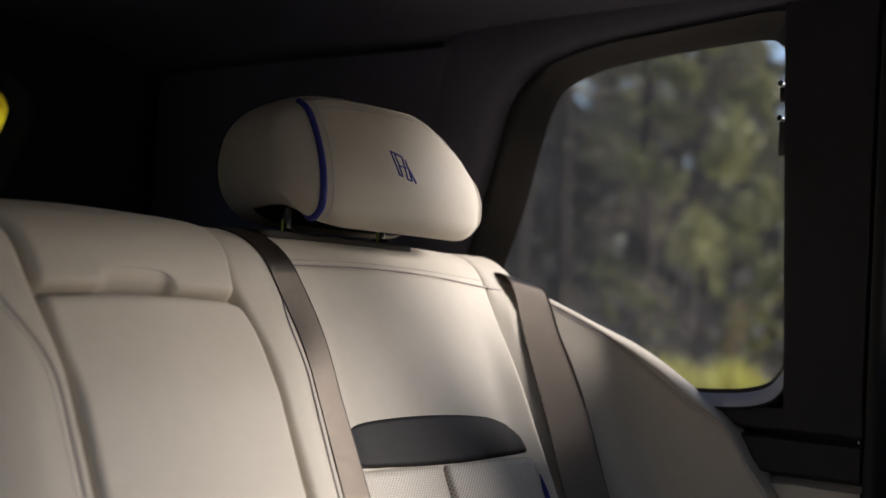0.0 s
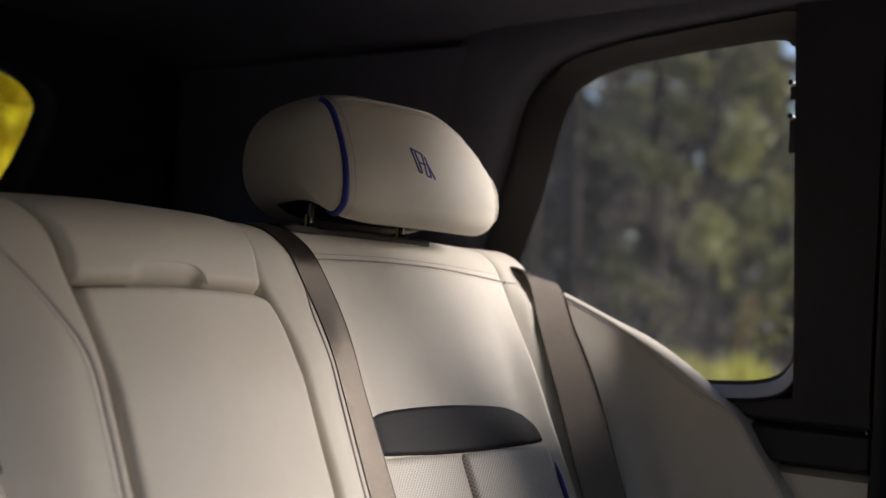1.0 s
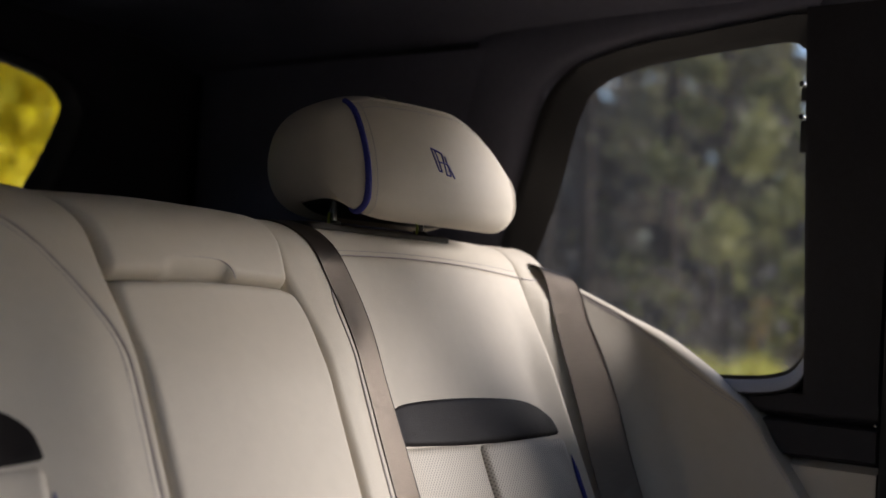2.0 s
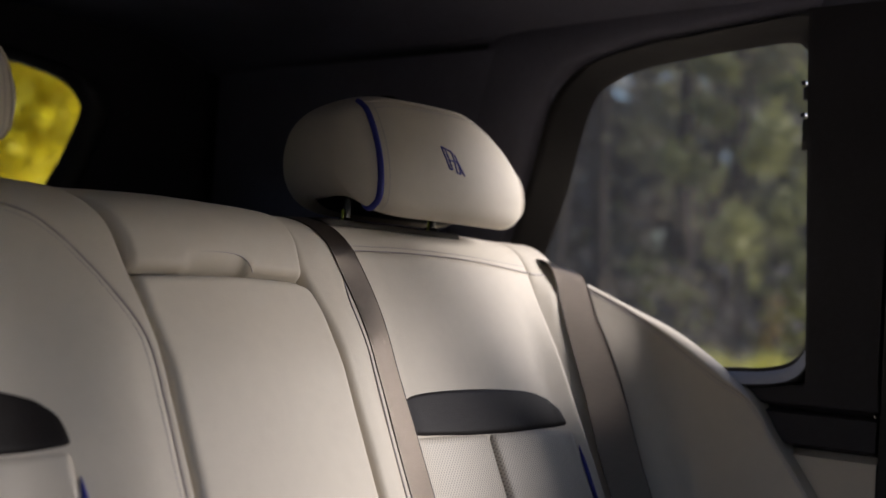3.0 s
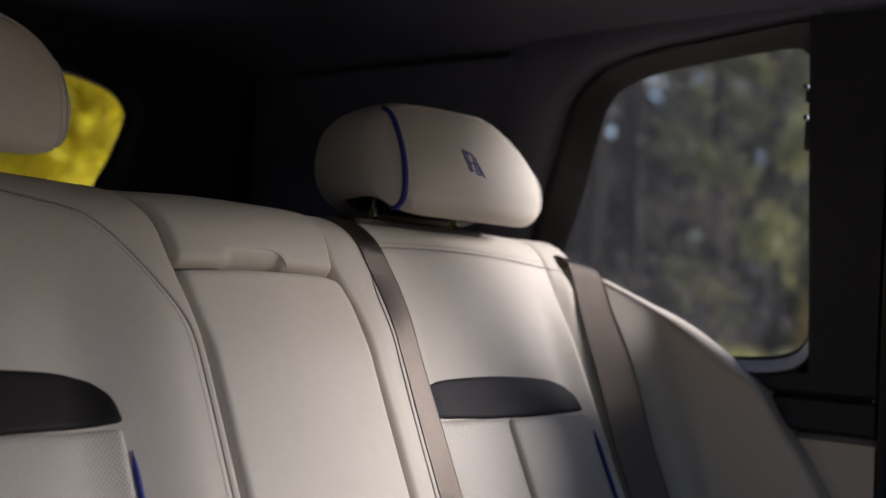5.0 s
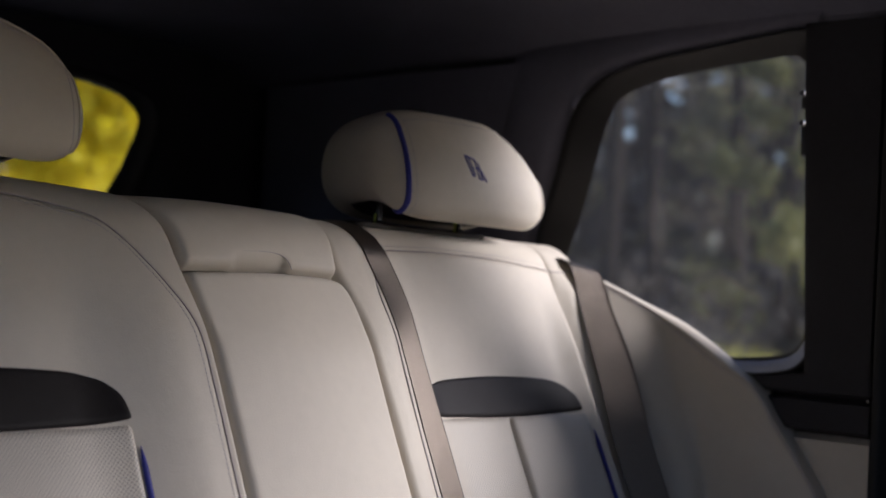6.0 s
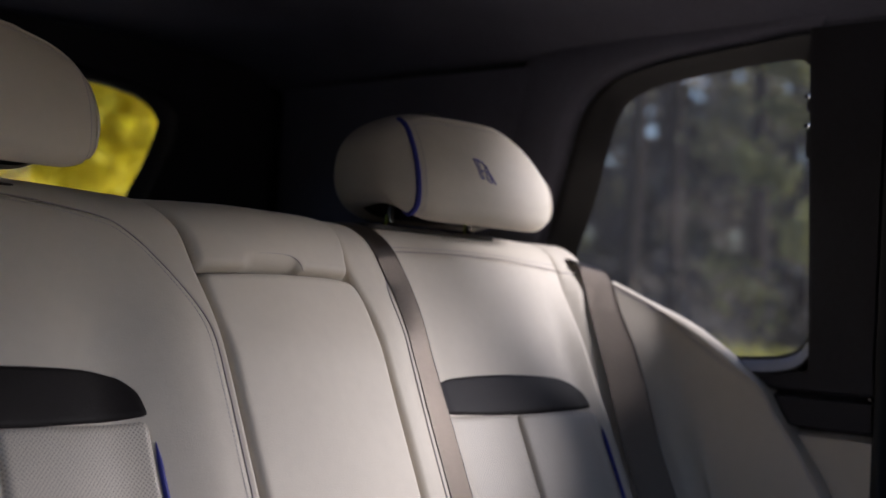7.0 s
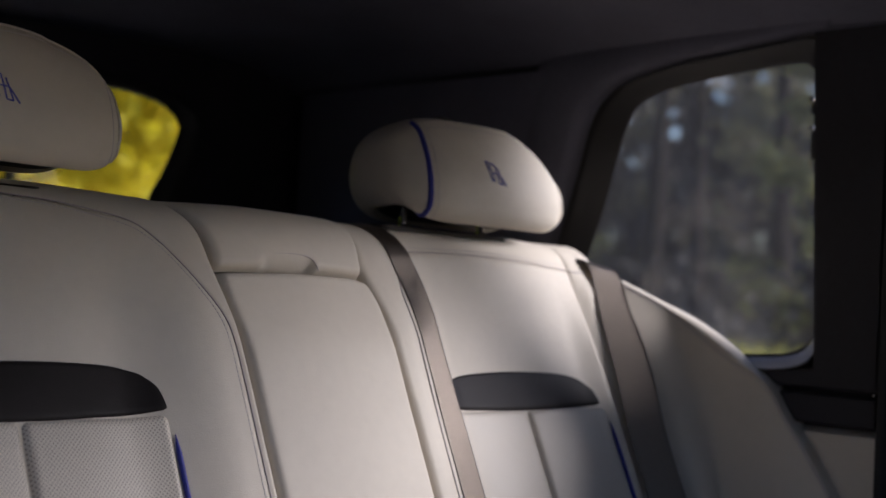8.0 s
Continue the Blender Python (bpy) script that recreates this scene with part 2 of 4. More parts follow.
def tube(bm, pts, r, sides=8, taper=None, flat=1.0):
    """A round tube through the points, added to bm."""
    rings = []
    up = Vector((0.31, 0.2, 0.93)).normalized()
    for i, p in enumerate(pts):
        d = (pts[min(i + 1, len(pts) - 1)] - pts[max(i - 1, 0)]).normalized()
        a = d.cross(up)
        if a.length < 1e-3:
            a = d.cross(Vector((1, 0, 0)))
        a.normalize()
        c = d.cross(a)
        rr = r * (taper(i / max(1, len(pts) - 1)) if taper else 1)
        rings.append([bm.verts.new(p + (a * math.cos(k * math.tau / sides) * flat + c * math.sin(k * math.tau / sides)) * rr) for k in range(sides)])
    for A, B in zip(rings, rings[1:]):
        for k in range(sides):
            bm.faces.new((A[k], A[(k + 1) % sides], B[(k + 1) % sides], B[k]))
    bm.faces.new(rings[0])
    bm.faces.new(rings[-1])


def tube_mesh(pts, r, sides=8, **kw):
    bm = bmesh.new()
    tube(bm, pts, r, sides, **kw)
    return bm


def box(bm, lo, hi, bevel=0.0):
    g = bmesh.ops.create_cube(bm, size=1.0)
    c, s = (Vector(lo) + Vector(hi)) / 2, Vector(hi) - Vector(lo)
    for v in g["verts"]:
        v.co = Vector((v.co.x * s.x, v.co.y * s.y, v.co.z * s.z)) + c
    if bevel:
        es = {e for v in g["verts"] for e in v.link_edges}
        bmesh.ops.bevel(bm, geom=list(es), offset=bevel, segments=3, affect="EDGES", profile=0.5)


def box_mesh(lo, hi, bevel=0.0):
    bm = bmesh.new()
    box(bm, lo, hi, bevel)
    return bm


def plate(outer, holes, axis, at, thick):
    """A flat plate with openings through it. Loops are in the plane's two axes; axis names the one across it."""
    bm = bmesh.new()

    def lift(p, w):
        return Vector((w, p[0], p[1])) if axis == "x" else Vector((p[0], w, p[1]))

    edges = []
    for loop in (outer, *holes):
        vs = [bm.verts.new(lift(p, at)) for p in loop]
        for i in range(len(vs)):
            edges.append(bm.edges.new((vs[i], vs[(i + 1) % len(vs)])))
    bmesh.ops.triangle_fill(bm, edges=edges, use_beauty=True)
    g = bmesh.ops.extrude_face_region(bm, geom=bm.faces[:])
    d = Vector((thick, 0, 0)) if axis == "x" else Vector((0, thick, 0))
    bmesh.ops.translate(bm, vec=d, verts=[v for v in g["geom"] if isinstance(v, bmesh.types.BMVert)])
    return bm


# ---- the bench's surface ----
LEAN = 0.48                       # the backrest's slope: metres back for each metre up
FOOT = -0.455
BEND, ROLL = 0.985, 0.085         # height where the top begins to round over, and its radius
A0 = math.atan2(1, LEAN)


def bench(x, h, off=0.0):
    """The point of the backrest at x and h (height, then length over the rounded top), off metres out of the surface."""
    if h <= BEND:
        y, z, a = FOOT + LEAN * h, h, A0
    else:
        s = (h - BEND) * math.hypot(1, LEAN)
        y0, z0 = FOOT + LEAN * BEND, BEND
        cy, cz = y0 + ROLL * math.sin(A0), z0 - ROLL * math.cos(A0)
        turn = min(s / ROLL, A0)
        a = A0 - turn
        y, z = cy - ROLL * math.sin(a), cz + ROLL * math.cos(a)
        s -= turn * ROLL
        if s > 1e-7:
            r2 = 0.05
            t2 = min(s / r2, math.pi / 2)
            a = -t2
            y, z = y + r2 * math.sin(t2), z - r2 + r2 * math.cos(t2)
            z -= max(0.0, s - t2 * r2)
    return Vector((x, y - math.sin(a) * off, z + math.cos(a) * off))


def spread(n, gather=0.6):
    return [(1 - gather) * i / n + gather * (0.5 - 0.5 * math.cos(math.pi * i / n)) for i in range(n + 1)]


def cushion(left, right, low, high, off, rad=0.012, depth=0.014, nu=40, nv=40, round_edges="lrbt", surface=bench, seam_at=None):
    """A padded panel between four edge paths (in x and h), with rounded edges that sink into the seams."""
    bm = bmesh.new()
    uvl = bm.loops.layers.uv.new("UVMap")
    N = 240
    l, r, b, t = (along([(p[0], p[1], 0) for p in e], N) for e in (left, right, low, high))

    def get(e, s):
        i = min(N - 1, int(s * N))
        return e[i].lerp(e[i + 1], s * N - i)

    us, vs = spread(nu), spread(nv)
    rows, flat = [], {}
    for v in vs:
        L0, R0 = get(l, v), get(r, v)
        row = []
        for u in us:
            B0, T0 = get(b, u), get(t, u)
            P = L0 * (1 - u) + R0 * u + B0 * (1 - v) + T0 * v
            P -= l[0] * (1 - u) * (1 - v) + r[0] * u * (1 - v) + l[-1] * (1 - u) * v + r[-1] * u * v
            w, hgt = (R0 - L0).length, (T0 - B0).length
            du = min([w * u] * ("l" in round_edges) + [w * (1 - u)] * ("r" in round_edges) + [9])
            dv = min([hgt * v] * ("b" in round_edges) + [hgt * (1 - v)] * ("t" in round_edges) + [9])
            a, c = 1 - min(du / rad, 1), 1 - min(dv / rad, 1)
            k = min(1.0, math.hypot(a, c))
            drop = depth * (1 - math.sqrt(max(0, 1 - k * k)))
            if seam_at is not None:
                e = 1 - min(w * (1 - u) / 0.007, 1)
                drop = max(drop, 0.003 * (1 - math.sqrt(max(0, 1 - e * e))) * (1 - smoothstep(seam_at, seam_at + 0.012, P.y)))
            soft = 0.0007 * noise.noise(Vector((P.x * 14, P.y * 14, 3.7 * rad * 100))) + 0.0003 * noise.noise(Vector((P.x * 45, P.y * 45, 1.3)))
            vert = bm.verts.new(surface(P.x, P.y, off(P.x, P.y) - drop + soft * min(1.0, du / rad, dv / rad)))
            flat[vert] = (P.x, P.y)
            row.append(vert)
        rows.append(row)
    for A, B in zip(rows, rows[1:]):
        for i in range(nu):
            f = bm.faces.new((A[i], A[i + 1], B[i + 1], B[i]))
            for lp in f.loops:
                lp[uvl].uv = flat[lp.vert]
    return bm


def stitches(path, off, surface, length=0.0042, gap=0.0016, r=0.0006):
    """A row of short raised threads along a path on a surface."""
    bm = bmesh.new()
    total = sum((Vector(b) - Vector(a)).length for a, b in zip(path, path[1:]))
    n = max(2, int(total / (length + gap)))
    pts = along([(p[0], p[1], 0) for p in path], n * 3)
    for i in range(0, len(pts) - 2, 3):
        trio = [surface(p.x, p.y, off(p.x, p.y) + h) for p, h in zip(pts[i:i + 3], (0.0, 0.0005, 0.0))]
        tube(bm, trio, r, 5)
    return bm


def line_on(path, off, surface, r, n=60, sides=8, lift=0.0, flat=1.0, taper=None):
    return tube_mesh([surface(p.x, p.y, off(p.x, p.y) + lift) for p in along([(p[0], p[1], 0) for p in path], n)], r, sides, flat=flat, taper=taper)


def ribbon(rows, thick=0.0014):
    """A belt: rows of points across its width, along its length, with thickness."""
    bm = bmesh.new()
    uvl = bm.loops.layers.uv.new("UVMap")
    grid, flat, run = [], {}, 0.0
    for i, row in enumerate(rows):
        if i:
            run += (row[0] - rows[i - 1][0]).length
        vs = []
        for k, p in enumerate(row):
            v = bm.verts.new(p)
            flat[v] = (k / (len(row) - 1) * 0.047, run)
            vs.append(v)
        grid.append(vs)
    for A, B in zip(grid, grid[1:]):
        for k in range(len(A) - 1):
            f = bm.faces.new((A[k], A[k + 1], B[k + 1], B[k]))
            for lp in f.loops:
                lp[uvl].uv = flat[lp.vert]
    bmesh.ops.recalc_face_normals(bm, faces=bm.faces)
    bmesh.ops.solidify(bm, geom=bm.faces[:], thickness=thick)
    return bm


# ---- the car's shell ----
WIN_IN = [(0.150, 0.905), (0.140, 0.960), (0.119, 1.019), (0.087, 1.107), (0.064, 1.194), (0.048, 1.241), (0.024, 1.270), (-0.035, 1.291),
          (-0.119, 1.302), (-0.200, 1.309), (-0.258, 1.312), (-0.277, 1.304), (-0.283, 1.280), (-0.291, 1.100), (-0.298, 0.942),
          (-0.290, 0.907), (-0.261, 0.890), (-0.192, 0.883), (-0.050, 0.881), (0.100, 0.882), (0.138, 0.888)]
WIN_OUT = [(0.220, 0.890), (0.200, 0.960), (0.176, 1.033), (0.139, 1.155), (0.114, 1.243), (0.087, 1.281), (0.042, 1.306), (-0.039, 1.324),
           (-0.119, 1.332), (-0.200, 1.340), (-0.280, 1.346), (-0.300, 1.335), (-0.304, 1.290), (-0.310, 1.100), (-0.316, 0.940),
           (-0.308, 0.890), (-0.275, 0.866), (-0.195, 0.858), (-0.050, 0.856), (0.120, 0.858), (0.200, 0.865)]
win_in = [(p.x, p.y) for p in closed_path([(a, b, 0) for a, b in WIN_IN], 168)]
win_out = [(p.x, p.y) for p in closed_path([(a, b, 0) for a, b in WIN_OUT], 168)]
SIDE = 0.745


def grown_back(loop, d):
    """The loop widened to the back, the top and, behind the pillar cover, the front."""
    foot = min(p[1] for p in loop)
    return [(p[0] + d * smoothstep(-0.05, 0.03, p[0]) - 0.085 * smoothstep(-0.24, -0.28, p[0]) * smoothstep(foot + 0.01, foot + 0.05, p[1]), p[1] + d * smoothstep(1.22, 1.28, p[1])) for p in grown(loop, 0.006)]


def grown(loop, d):
    c = Vector((sum(p[0] for p in loop) / len(loop), sum(p[1] for p in loop) / len(loop)))
    return [tuple(Vector(p) + (Vector(p) - c).normalized() * d) for p in loop]


def rounded(lo, hi, r, n=6):
    pts = []
    for cx, cy, a0 in ((hi[0] - r, hi[1] - r, 0), (lo[0] + r, hi[1] - r, 90), (lo[0] + r, lo[1] + r, 180), (hi[0] - r, lo[1] + r, 270)):
        for k in range(n + 1):
            a = radians(a0 + 90 * k / n)
            pts.append((cx + r * math.cos(a), cy + r * math.sin(a)))
    return pts


# unseen door openings, sized to place the sunlight on the seats
door_hole = rounded((-1.13, 0.955), (-0.475, 1.324), 0.03)
front_hole = rounded((-1.92, 0.931), (-1.20, 1.324), 0.03)
side_outline = [(-2.0, -0.05), (0.98, -0.05), (0.98, 1.40), (-2.0, 1.40)]
wall_right = solid("wall_right", plate(side_outline, [grown_back(win_in, 0.055), door_hole, front_hole], "x", SIDE, 0.05), trim_dark)
tagged(wall_right, "dark trimmed inner side of the car body with window openings", "car side", kind="structure")
# unseen outer skin: a flank, and a raked bar added to shade the seat
skin = [(-2.0, -0.05), (0.98, -0.05), (0.98, 0.80), (0.05, 0.80), (-0.18, 0.82), (-0.250, 0.84), (-0.270, 0.889), (-0.545, 1.36), (-0.640, 1.36), (-0.365, 0.889), (-0.40, 0.84), (-0.55, 0.81), (-2.0, 0.80)]
outer_shade_wall = solid("outer_shade_wall", plate(skin, [], "x", 0.872, 0.018), trim_dark)
tagged(outer_shade_wall, "unseen outer flank with a raked bar added to shade the seat", "car side", kind="structure")
# out of view; runs on to y -0.70 to keep sky light off the left seat
left_rear = solid("wall_left", plate([(-0.70, -0.05), (0.98, -0.05), (0.98, 1.40), (-0.70, 1.40)], [grown_back(win_in, 0.055)], "x", -SIDE - 0.05, 0.05), trim_dark)
tagged(left_rear, "unseen dark car side by the doorway, lengthened to shade the left seat", "car side", kind="structure")
left_front = solid("wall_left_front", plate([(-2.0, -0.05), (-1.75, -0.05), (-1.75, 1.40), (-2.0, 1.40)], [], "x", -SIDE - 0.05, 0.05), trim_dark)
tagged(left_front, "dark pillar in front of the open doorway", "car side", kind="structure")
door_sill = solid("door_sill", box_mesh((-SIDE - 0.05, -1.75, -0.05), (-SIDE, -0.70, 0.06), 0.008), black_plastic)
tagged(door_sill, "black plastic sill under the open doorway", "door sill", kind="structure")

TAIL = [(0.0, 1.300), (0.29, 1.293), (0.351, 1.289), (0.412, 1.275), (0.443, 1.250), (0.445, 1.224), (0.418, 1.156), (0.391, 1.105), (0.355, 1.03), (0.30, 1.00), (0.0, 0.99)]
tail_pts = TAIL + [(-a, b) for a, b in TAIL[-2:0:-1]]
tail_loop = [(p.x, p.y) for p in closed_path([(a, b, 0) for a, b in tail_pts], 120)]
TAIL_Y = 0.90
wall_rear = solid("wall_rear", plate([(-0.80, -0.05), (0.80, -0.05), (0.80, 1.40), (-0.80, 1.40)], [grown(tail_loop, 0.045)], "y", TAIL_Y, 0.05), trim_dark)
tagged(wall_rear, "dark trimmed tailgate round the rear window", "tailgate", kind="structure")
wall_front = solid("wall_front", plate([(-0.80, -0.05), (0.80, -0.05), (0.80, 1.40), (-0.80, 1.40)], [rounded((-0.68, 0.92), (0.68, 1.36), 0.06)], "y", -2.05, 0.05), trim_dark)
tagged(wall_front, "dark front end of the cabin with the windscreen opening", "bulkhead", kind="structure")
floor_bm = box_mesh((-0.80, -2.05, -0.10), (0.80, 0.95, -0.05))
tagged(solid("floor", floor_bm, carpet), "black carpeted cabin floor", "floor", kind="structure")
# out of view; cream so that it bounces warm light up the backrests
tagged(solid("seat_base", box_mesh((-0.74, -0.75, -0.05), (0.74, 0.90, 0.42), 0.03), leather), "cream leather base of the rear bench", "seat base", kind="structure")


def headliner():
    """Arched roof lining with thickness, drooping a little to the back and sides."""
    bm = bmesh.new()
    sect = along([(-0.80, 1.352, 0), (-0.735, 1.356, 0), (-0.69, 1.380, 0), (-0.60, 1.405, 0), (-0.3, 1.425, 0), (0, 1.43, 0), (0.3, 1.425, 0), (0.60, 1.405, 0), (0.69, 1.380, 0), (0.735, 1.356, 0), (0.80, 1.352, 0)], 60)
    rows = []
    for j in range(31):
        y = -2.05 + 3.0 * j / 30
        droop = 0.05 * smoothstep(0.2, 0.95, y)
        rows.append([bm.verts.new((p.x, y, p.y - droop * (1 - abs(p.x)))) for p in sect])
    for A, B in zip(rows, rows[1:]):
        for i in range(len(A) - 1):
            bm.faces.new((A[i], A[i + 1], B[i + 1], B[i]))
    bmesh.ops.recalc_face_normals(bm, faces=bm.faces)
    g = bmesh.ops.extrude_face_region(bm, geom=bm.faces[:])
    for v in g["geom"]:
        if isinstance(v, bmesh.types.BMVert):
            v.co.z = 1.47
    return bm


tagged(solid("ceiling", headliner(), headliner_cloth), "arched dark cloth roof lining", "headliner", kind="structure")


def loft_rings(loops):
    bm = bmesh.new()
    rings = [[bm.verts.new(p) for p in lp] for lp in loops]
    for A, B in zip(rings, rings[1:]):
        n = len(A)
        for i in range(n):
            bm.faces.new((A[i], A[(i + 1) % n], B[(i + 1) % n], B[i]))
    return bm


def blend(a, b, f):
    return [(p[0] * (1 - f) + q[0] * f, p[1] * (1 - f) + q[1] * f) for p, q in zip(a, b)]


def open_loft(rows):
    bm = bmesh.new()
    vs = [[bm.verts.new(p) for p in r] for r in rows]
    for A, B in zip(vs, vs[1:]):
        for i in range(len(A) - 1):
            bm.faces.new((A[i], A[i + 1], B[i + 1], B[i]))
    return bm


def quarter_window(name, s):
    """Fixed side window: bezel ring, glass with a black edge, small catches on its front edge."""
    win = thing(name, (s * SIDE, -0.07, 1.09), "fixed side window with a rounded dark bezel", "window", kind="structure")
    def rings_of(rows, a=0, b=None):
        return [[Vector((s * x, p[0], p[1])) for p in blend(win_in, win_out, f)[a:b]] for f, x in rows]

    part("window_frame", loft_rings(rings_of(((0.0, 0.732), (0.14, 0.7295), (0.30, 0.728), (0.75, 0.7215), (0.92, 0.7185), (1.0, 0.7205), (1.04, 0.7440)))), bezel_mat, win)
    part("seal", loft_rings(rings_of(((0.95, 0.746), (0.45, 0.742), (0.08, 0.737), (-0.004, 0.7325)))), rubber, win, "black rubber seal")
    part("surround", open_loft(rings_of(((1.15, 0.744), (1.20, 0.7240), (1.32, 0.7165), (1.60, 0.7130), (2.2, 0.7150), (3.0, 0.7220), (3.6, 0.7445)), 4, 86)), headliner_cloth, win, "dark cloth roof rail and pillar edge")
    sill = bmesh.new()
    cols = [[Vector((s * x, p[0], p[1])) for p in blend(win_in, win_out, f)[113:158]] for f, x in ((0.20, 0.7290), (0.26, 0.7262), (0.50, 0.7222), (0.78, 0.7188), (0.84, 0.7195))]
    vv = [[sill.verts.new(p) for p in c] for c in cols]
    for A, B in zip(vv, vv[1:]):
        for k in range(len(A) - 1):
            sill.faces.new((A[k], A[k + 1], B[k + 1], B[k]))
    part("window_sill", sill, sky_sill_mat, win, "lower edge of the bezel, coloured with the sky's reflection")
    big = [(p[0] - 0.05 * smoothstep(-0.24, -0.28, p[0]), p[1]) for p in grown(win_in, 0.070)]
    bm = bmesh.new()
    vs = [bm.verts.new((s * 0.772, p[0], p[1])) for p in big]
    bm.faces.new(vs)
    g = bmesh.ops.extrude_face_region(bm, geom=bm.faces[:])
    bmesh.ops.translate(bm, vec=(s * 0.004, 0, 0), verts=[v for v in g["geom"] if isinstance(v, bmesh.types.BMVert)])
    part("pane", bm, window_glass, win, "clear glass pane", smooth=False)
    inner = [(p[0] - 0.05 * smoothstep(-0.24, -0.28, p[0]), p[1]) for p in grown(win_in, 0.048)]
    part("glass_edge", loft_rings([[Vector((s * 0.7695, p[0], p[1])) for p in inner], [Vector((s * 0.7695, p[0], p[1])) for p in big], [Vector((s * 0.7705, p[0], p[1])) for p in big], [Vector((s * 0.7705, p[0], p[1])) for p in inner]]), frit, win)
    return win


window_1 = quarter_window("window_1", 1)
quarter_window("window_2", -1)
# unseen panes, added to dim the sun in both door openings
for name, hole, at, words in (("window_4", door_hole, -0.79, "unseen tinted pane added to dim sun through the rear door opening"), ("window_5", front_hole, -1.56, "unseen tinted pane added to dim sun through the front door opening")):
    window = thing(name, (SIDE, at, 1.09), words, "window", kind="structure")
    bm = bmesh.new()
    bm.faces.new([bm.verts.new((0.768, p[0], p[1])) for p in grown(hole, 0.02)])
    g = bmesh.ops.extrude_face_region(bm, geom=bm.faces[:])
    bmesh.ops.translate(bm, vec=(0.004, 0, 0), verts=[v for v in g["geom"] if isinstance(v, bmesh.types.BMVert)])
    part("pane", bm, dimming_glass, window, "tinted glass pane", smooth=False)
for z0, z1, w in ((1.236, 1.254, 0.003), (1.170, 1.212, 0.002)):
    part("catch", box_mesh((0.735, -0.300, z0), (0.765, -0.279 + w, z1), 0.002), black_plastic, window_1, "black catch on the window edge")
    # small chrome disc, put in for the bright glint above the catch
    part("glint_disc", tube_mesh([Vector((0.732, -0.2810 + w, z1 + 0.004)), Vector((0.745, -0.2810 + w, z1 + 0.004))], 0.0035, 10), chrome, window_1, "small chrome disc put in for a glint")

rear_window = thing("window_3", (0, TAIL_Y, 1.14), "rear window with a soft-cornered dark surround", "window", kind="structure")
t_rings = []
for d, y in ((0.040, 0.955), (0.016, 0.915), (0.0, 0.898), (0.008, 0.888), (0.035, 0.880), (0.050, 0.884), (0.056, 0.8985)):
    t_rings.append([Vector((p[0], y, p[1])) for p in grown(tail_loop, d)])
part("window_frame", loft_rings(t_rings), black_plastic, rear_window)
bm = bmesh.new()
bm.faces.new([bm.verts.new((p[0], 0.957, p[1])) for p in grown(tail_loop, 0.044)])
g = bmesh.ops.extrude_face_region(bm, geom=bm.faces[:])
bmesh.ops.translate(bm, vec=(0, 0.004, 0), verts=[v for v in g["geom"] if isinstance(v, bmesh.types.BMVert)])
rear_pane = part("pane", bm, clear_glass, rear_window, "clear glass pane", smooth=False)
rear_pane.visible_shadow = False


def side_panel(y0, y1, z0, z1, x, bulge, rad, mat, name, label, parent, nu=24, nv=24, edges="lrbt"):
    def surf(y, z, off):
        return Vector((x - off, y, z))

    def off(y, z):
        u, v = (y - y0) / (y1 - y0), (z - z0) / (z1 - z0)
        return bulge * 16 * u * (1 - u) * v * (1 - v)
    bm = cushion([(y0, z0), (y0, z1)], [(y1, z0), (y1, z1)], [(y0, z0), (y1, z0)], [(y0, z1), (y1, z1)], off, rad, SIDE - x - 0.0005, nu, nv, edges, surf)
    return part(name, bm, mat, parent, label)


# the trim below and before the side window
trim_1 = thing("side_trim", (SIDE, -0.30, 0.42), "dark side trim with a cream leather lower panel", "trim", kind="structure")
part("pillar_cover", cushion([(-0.4005, 0.868), (-0.4005, 1.352)], [(-0.3040, 0.868), (-0.3005, 0.96), (-0.2940, 1.10), (-0.2865, 1.28), (-0.2840, 1.352)], [(-0.4005, 0.868), (-0.3040, 0.868)], [(-0.4005, 1.352), (-0.2840, 1.352)],
                             lambda y, z: 0.0, 0.004, 0.016, 20, 24, "r", lambda y, z, o: Vector((0.7170 - o, y, z))), trim_dark, trim_1, "dark soft pillar cover")
side_panel(-0.4005, 0.30, 0.8395, 0.8680, 0.7225, 0.0, 0.006, trim_dark, "window_ledge", "dark soft ledge below the window", trim_1, 40, 12, "b")
side_panel(-0.4005, 0.30, 0.790, 0.8365, 0.7195, 0.001, 0.005, trim_dark, "belt_rail", "dark horizontal rail", trim_1, 40, 12, "bt")
side_panel(-0.4005, 0.30, 0.42, 0.787, 0.7245, 0.004, 0.008, leather, "lower_panel", "cream leather lower panel", trim_1, 40, 24, "t")
part("rail_end", box_mesh((0.7175, -0.4005, 0.8365), (0.726, -0.397, 0.8415), 0.001), dim_steel, trim_1, "small bright rail end")
side_panel(-0.432, -0.4025, 0.0, 1.352, 0.706, 0.004, 0.012, rubber, "door_pillar", "black pillar cover", trim_1)
part("rear_pillar", cushion([(0.250, 0.86), (0.200, 1.03), (0.162, 1.16), (0.140, 1.25), (0.110, 1.34)], [(0.87, 0.86), (0.86, 1.1), (0.86, 1.34)], [(0.250, 0.86), (0.87, 0.86)], [(0.110, 1.34), (0.86, 1.34)],
                            lambda y, z: 0.012 * smoothstep(0.2, 0.6, y), 0.03, 0.02, 40, 24, "l", lambda y, z, o: Vector((0.728 - o, y, z))), headliner_cloth, trim_1, "dark cloth rear pillar cover")

# ---- rear bench: two outer seats and a middle one ----
SEAT_X = 0.37


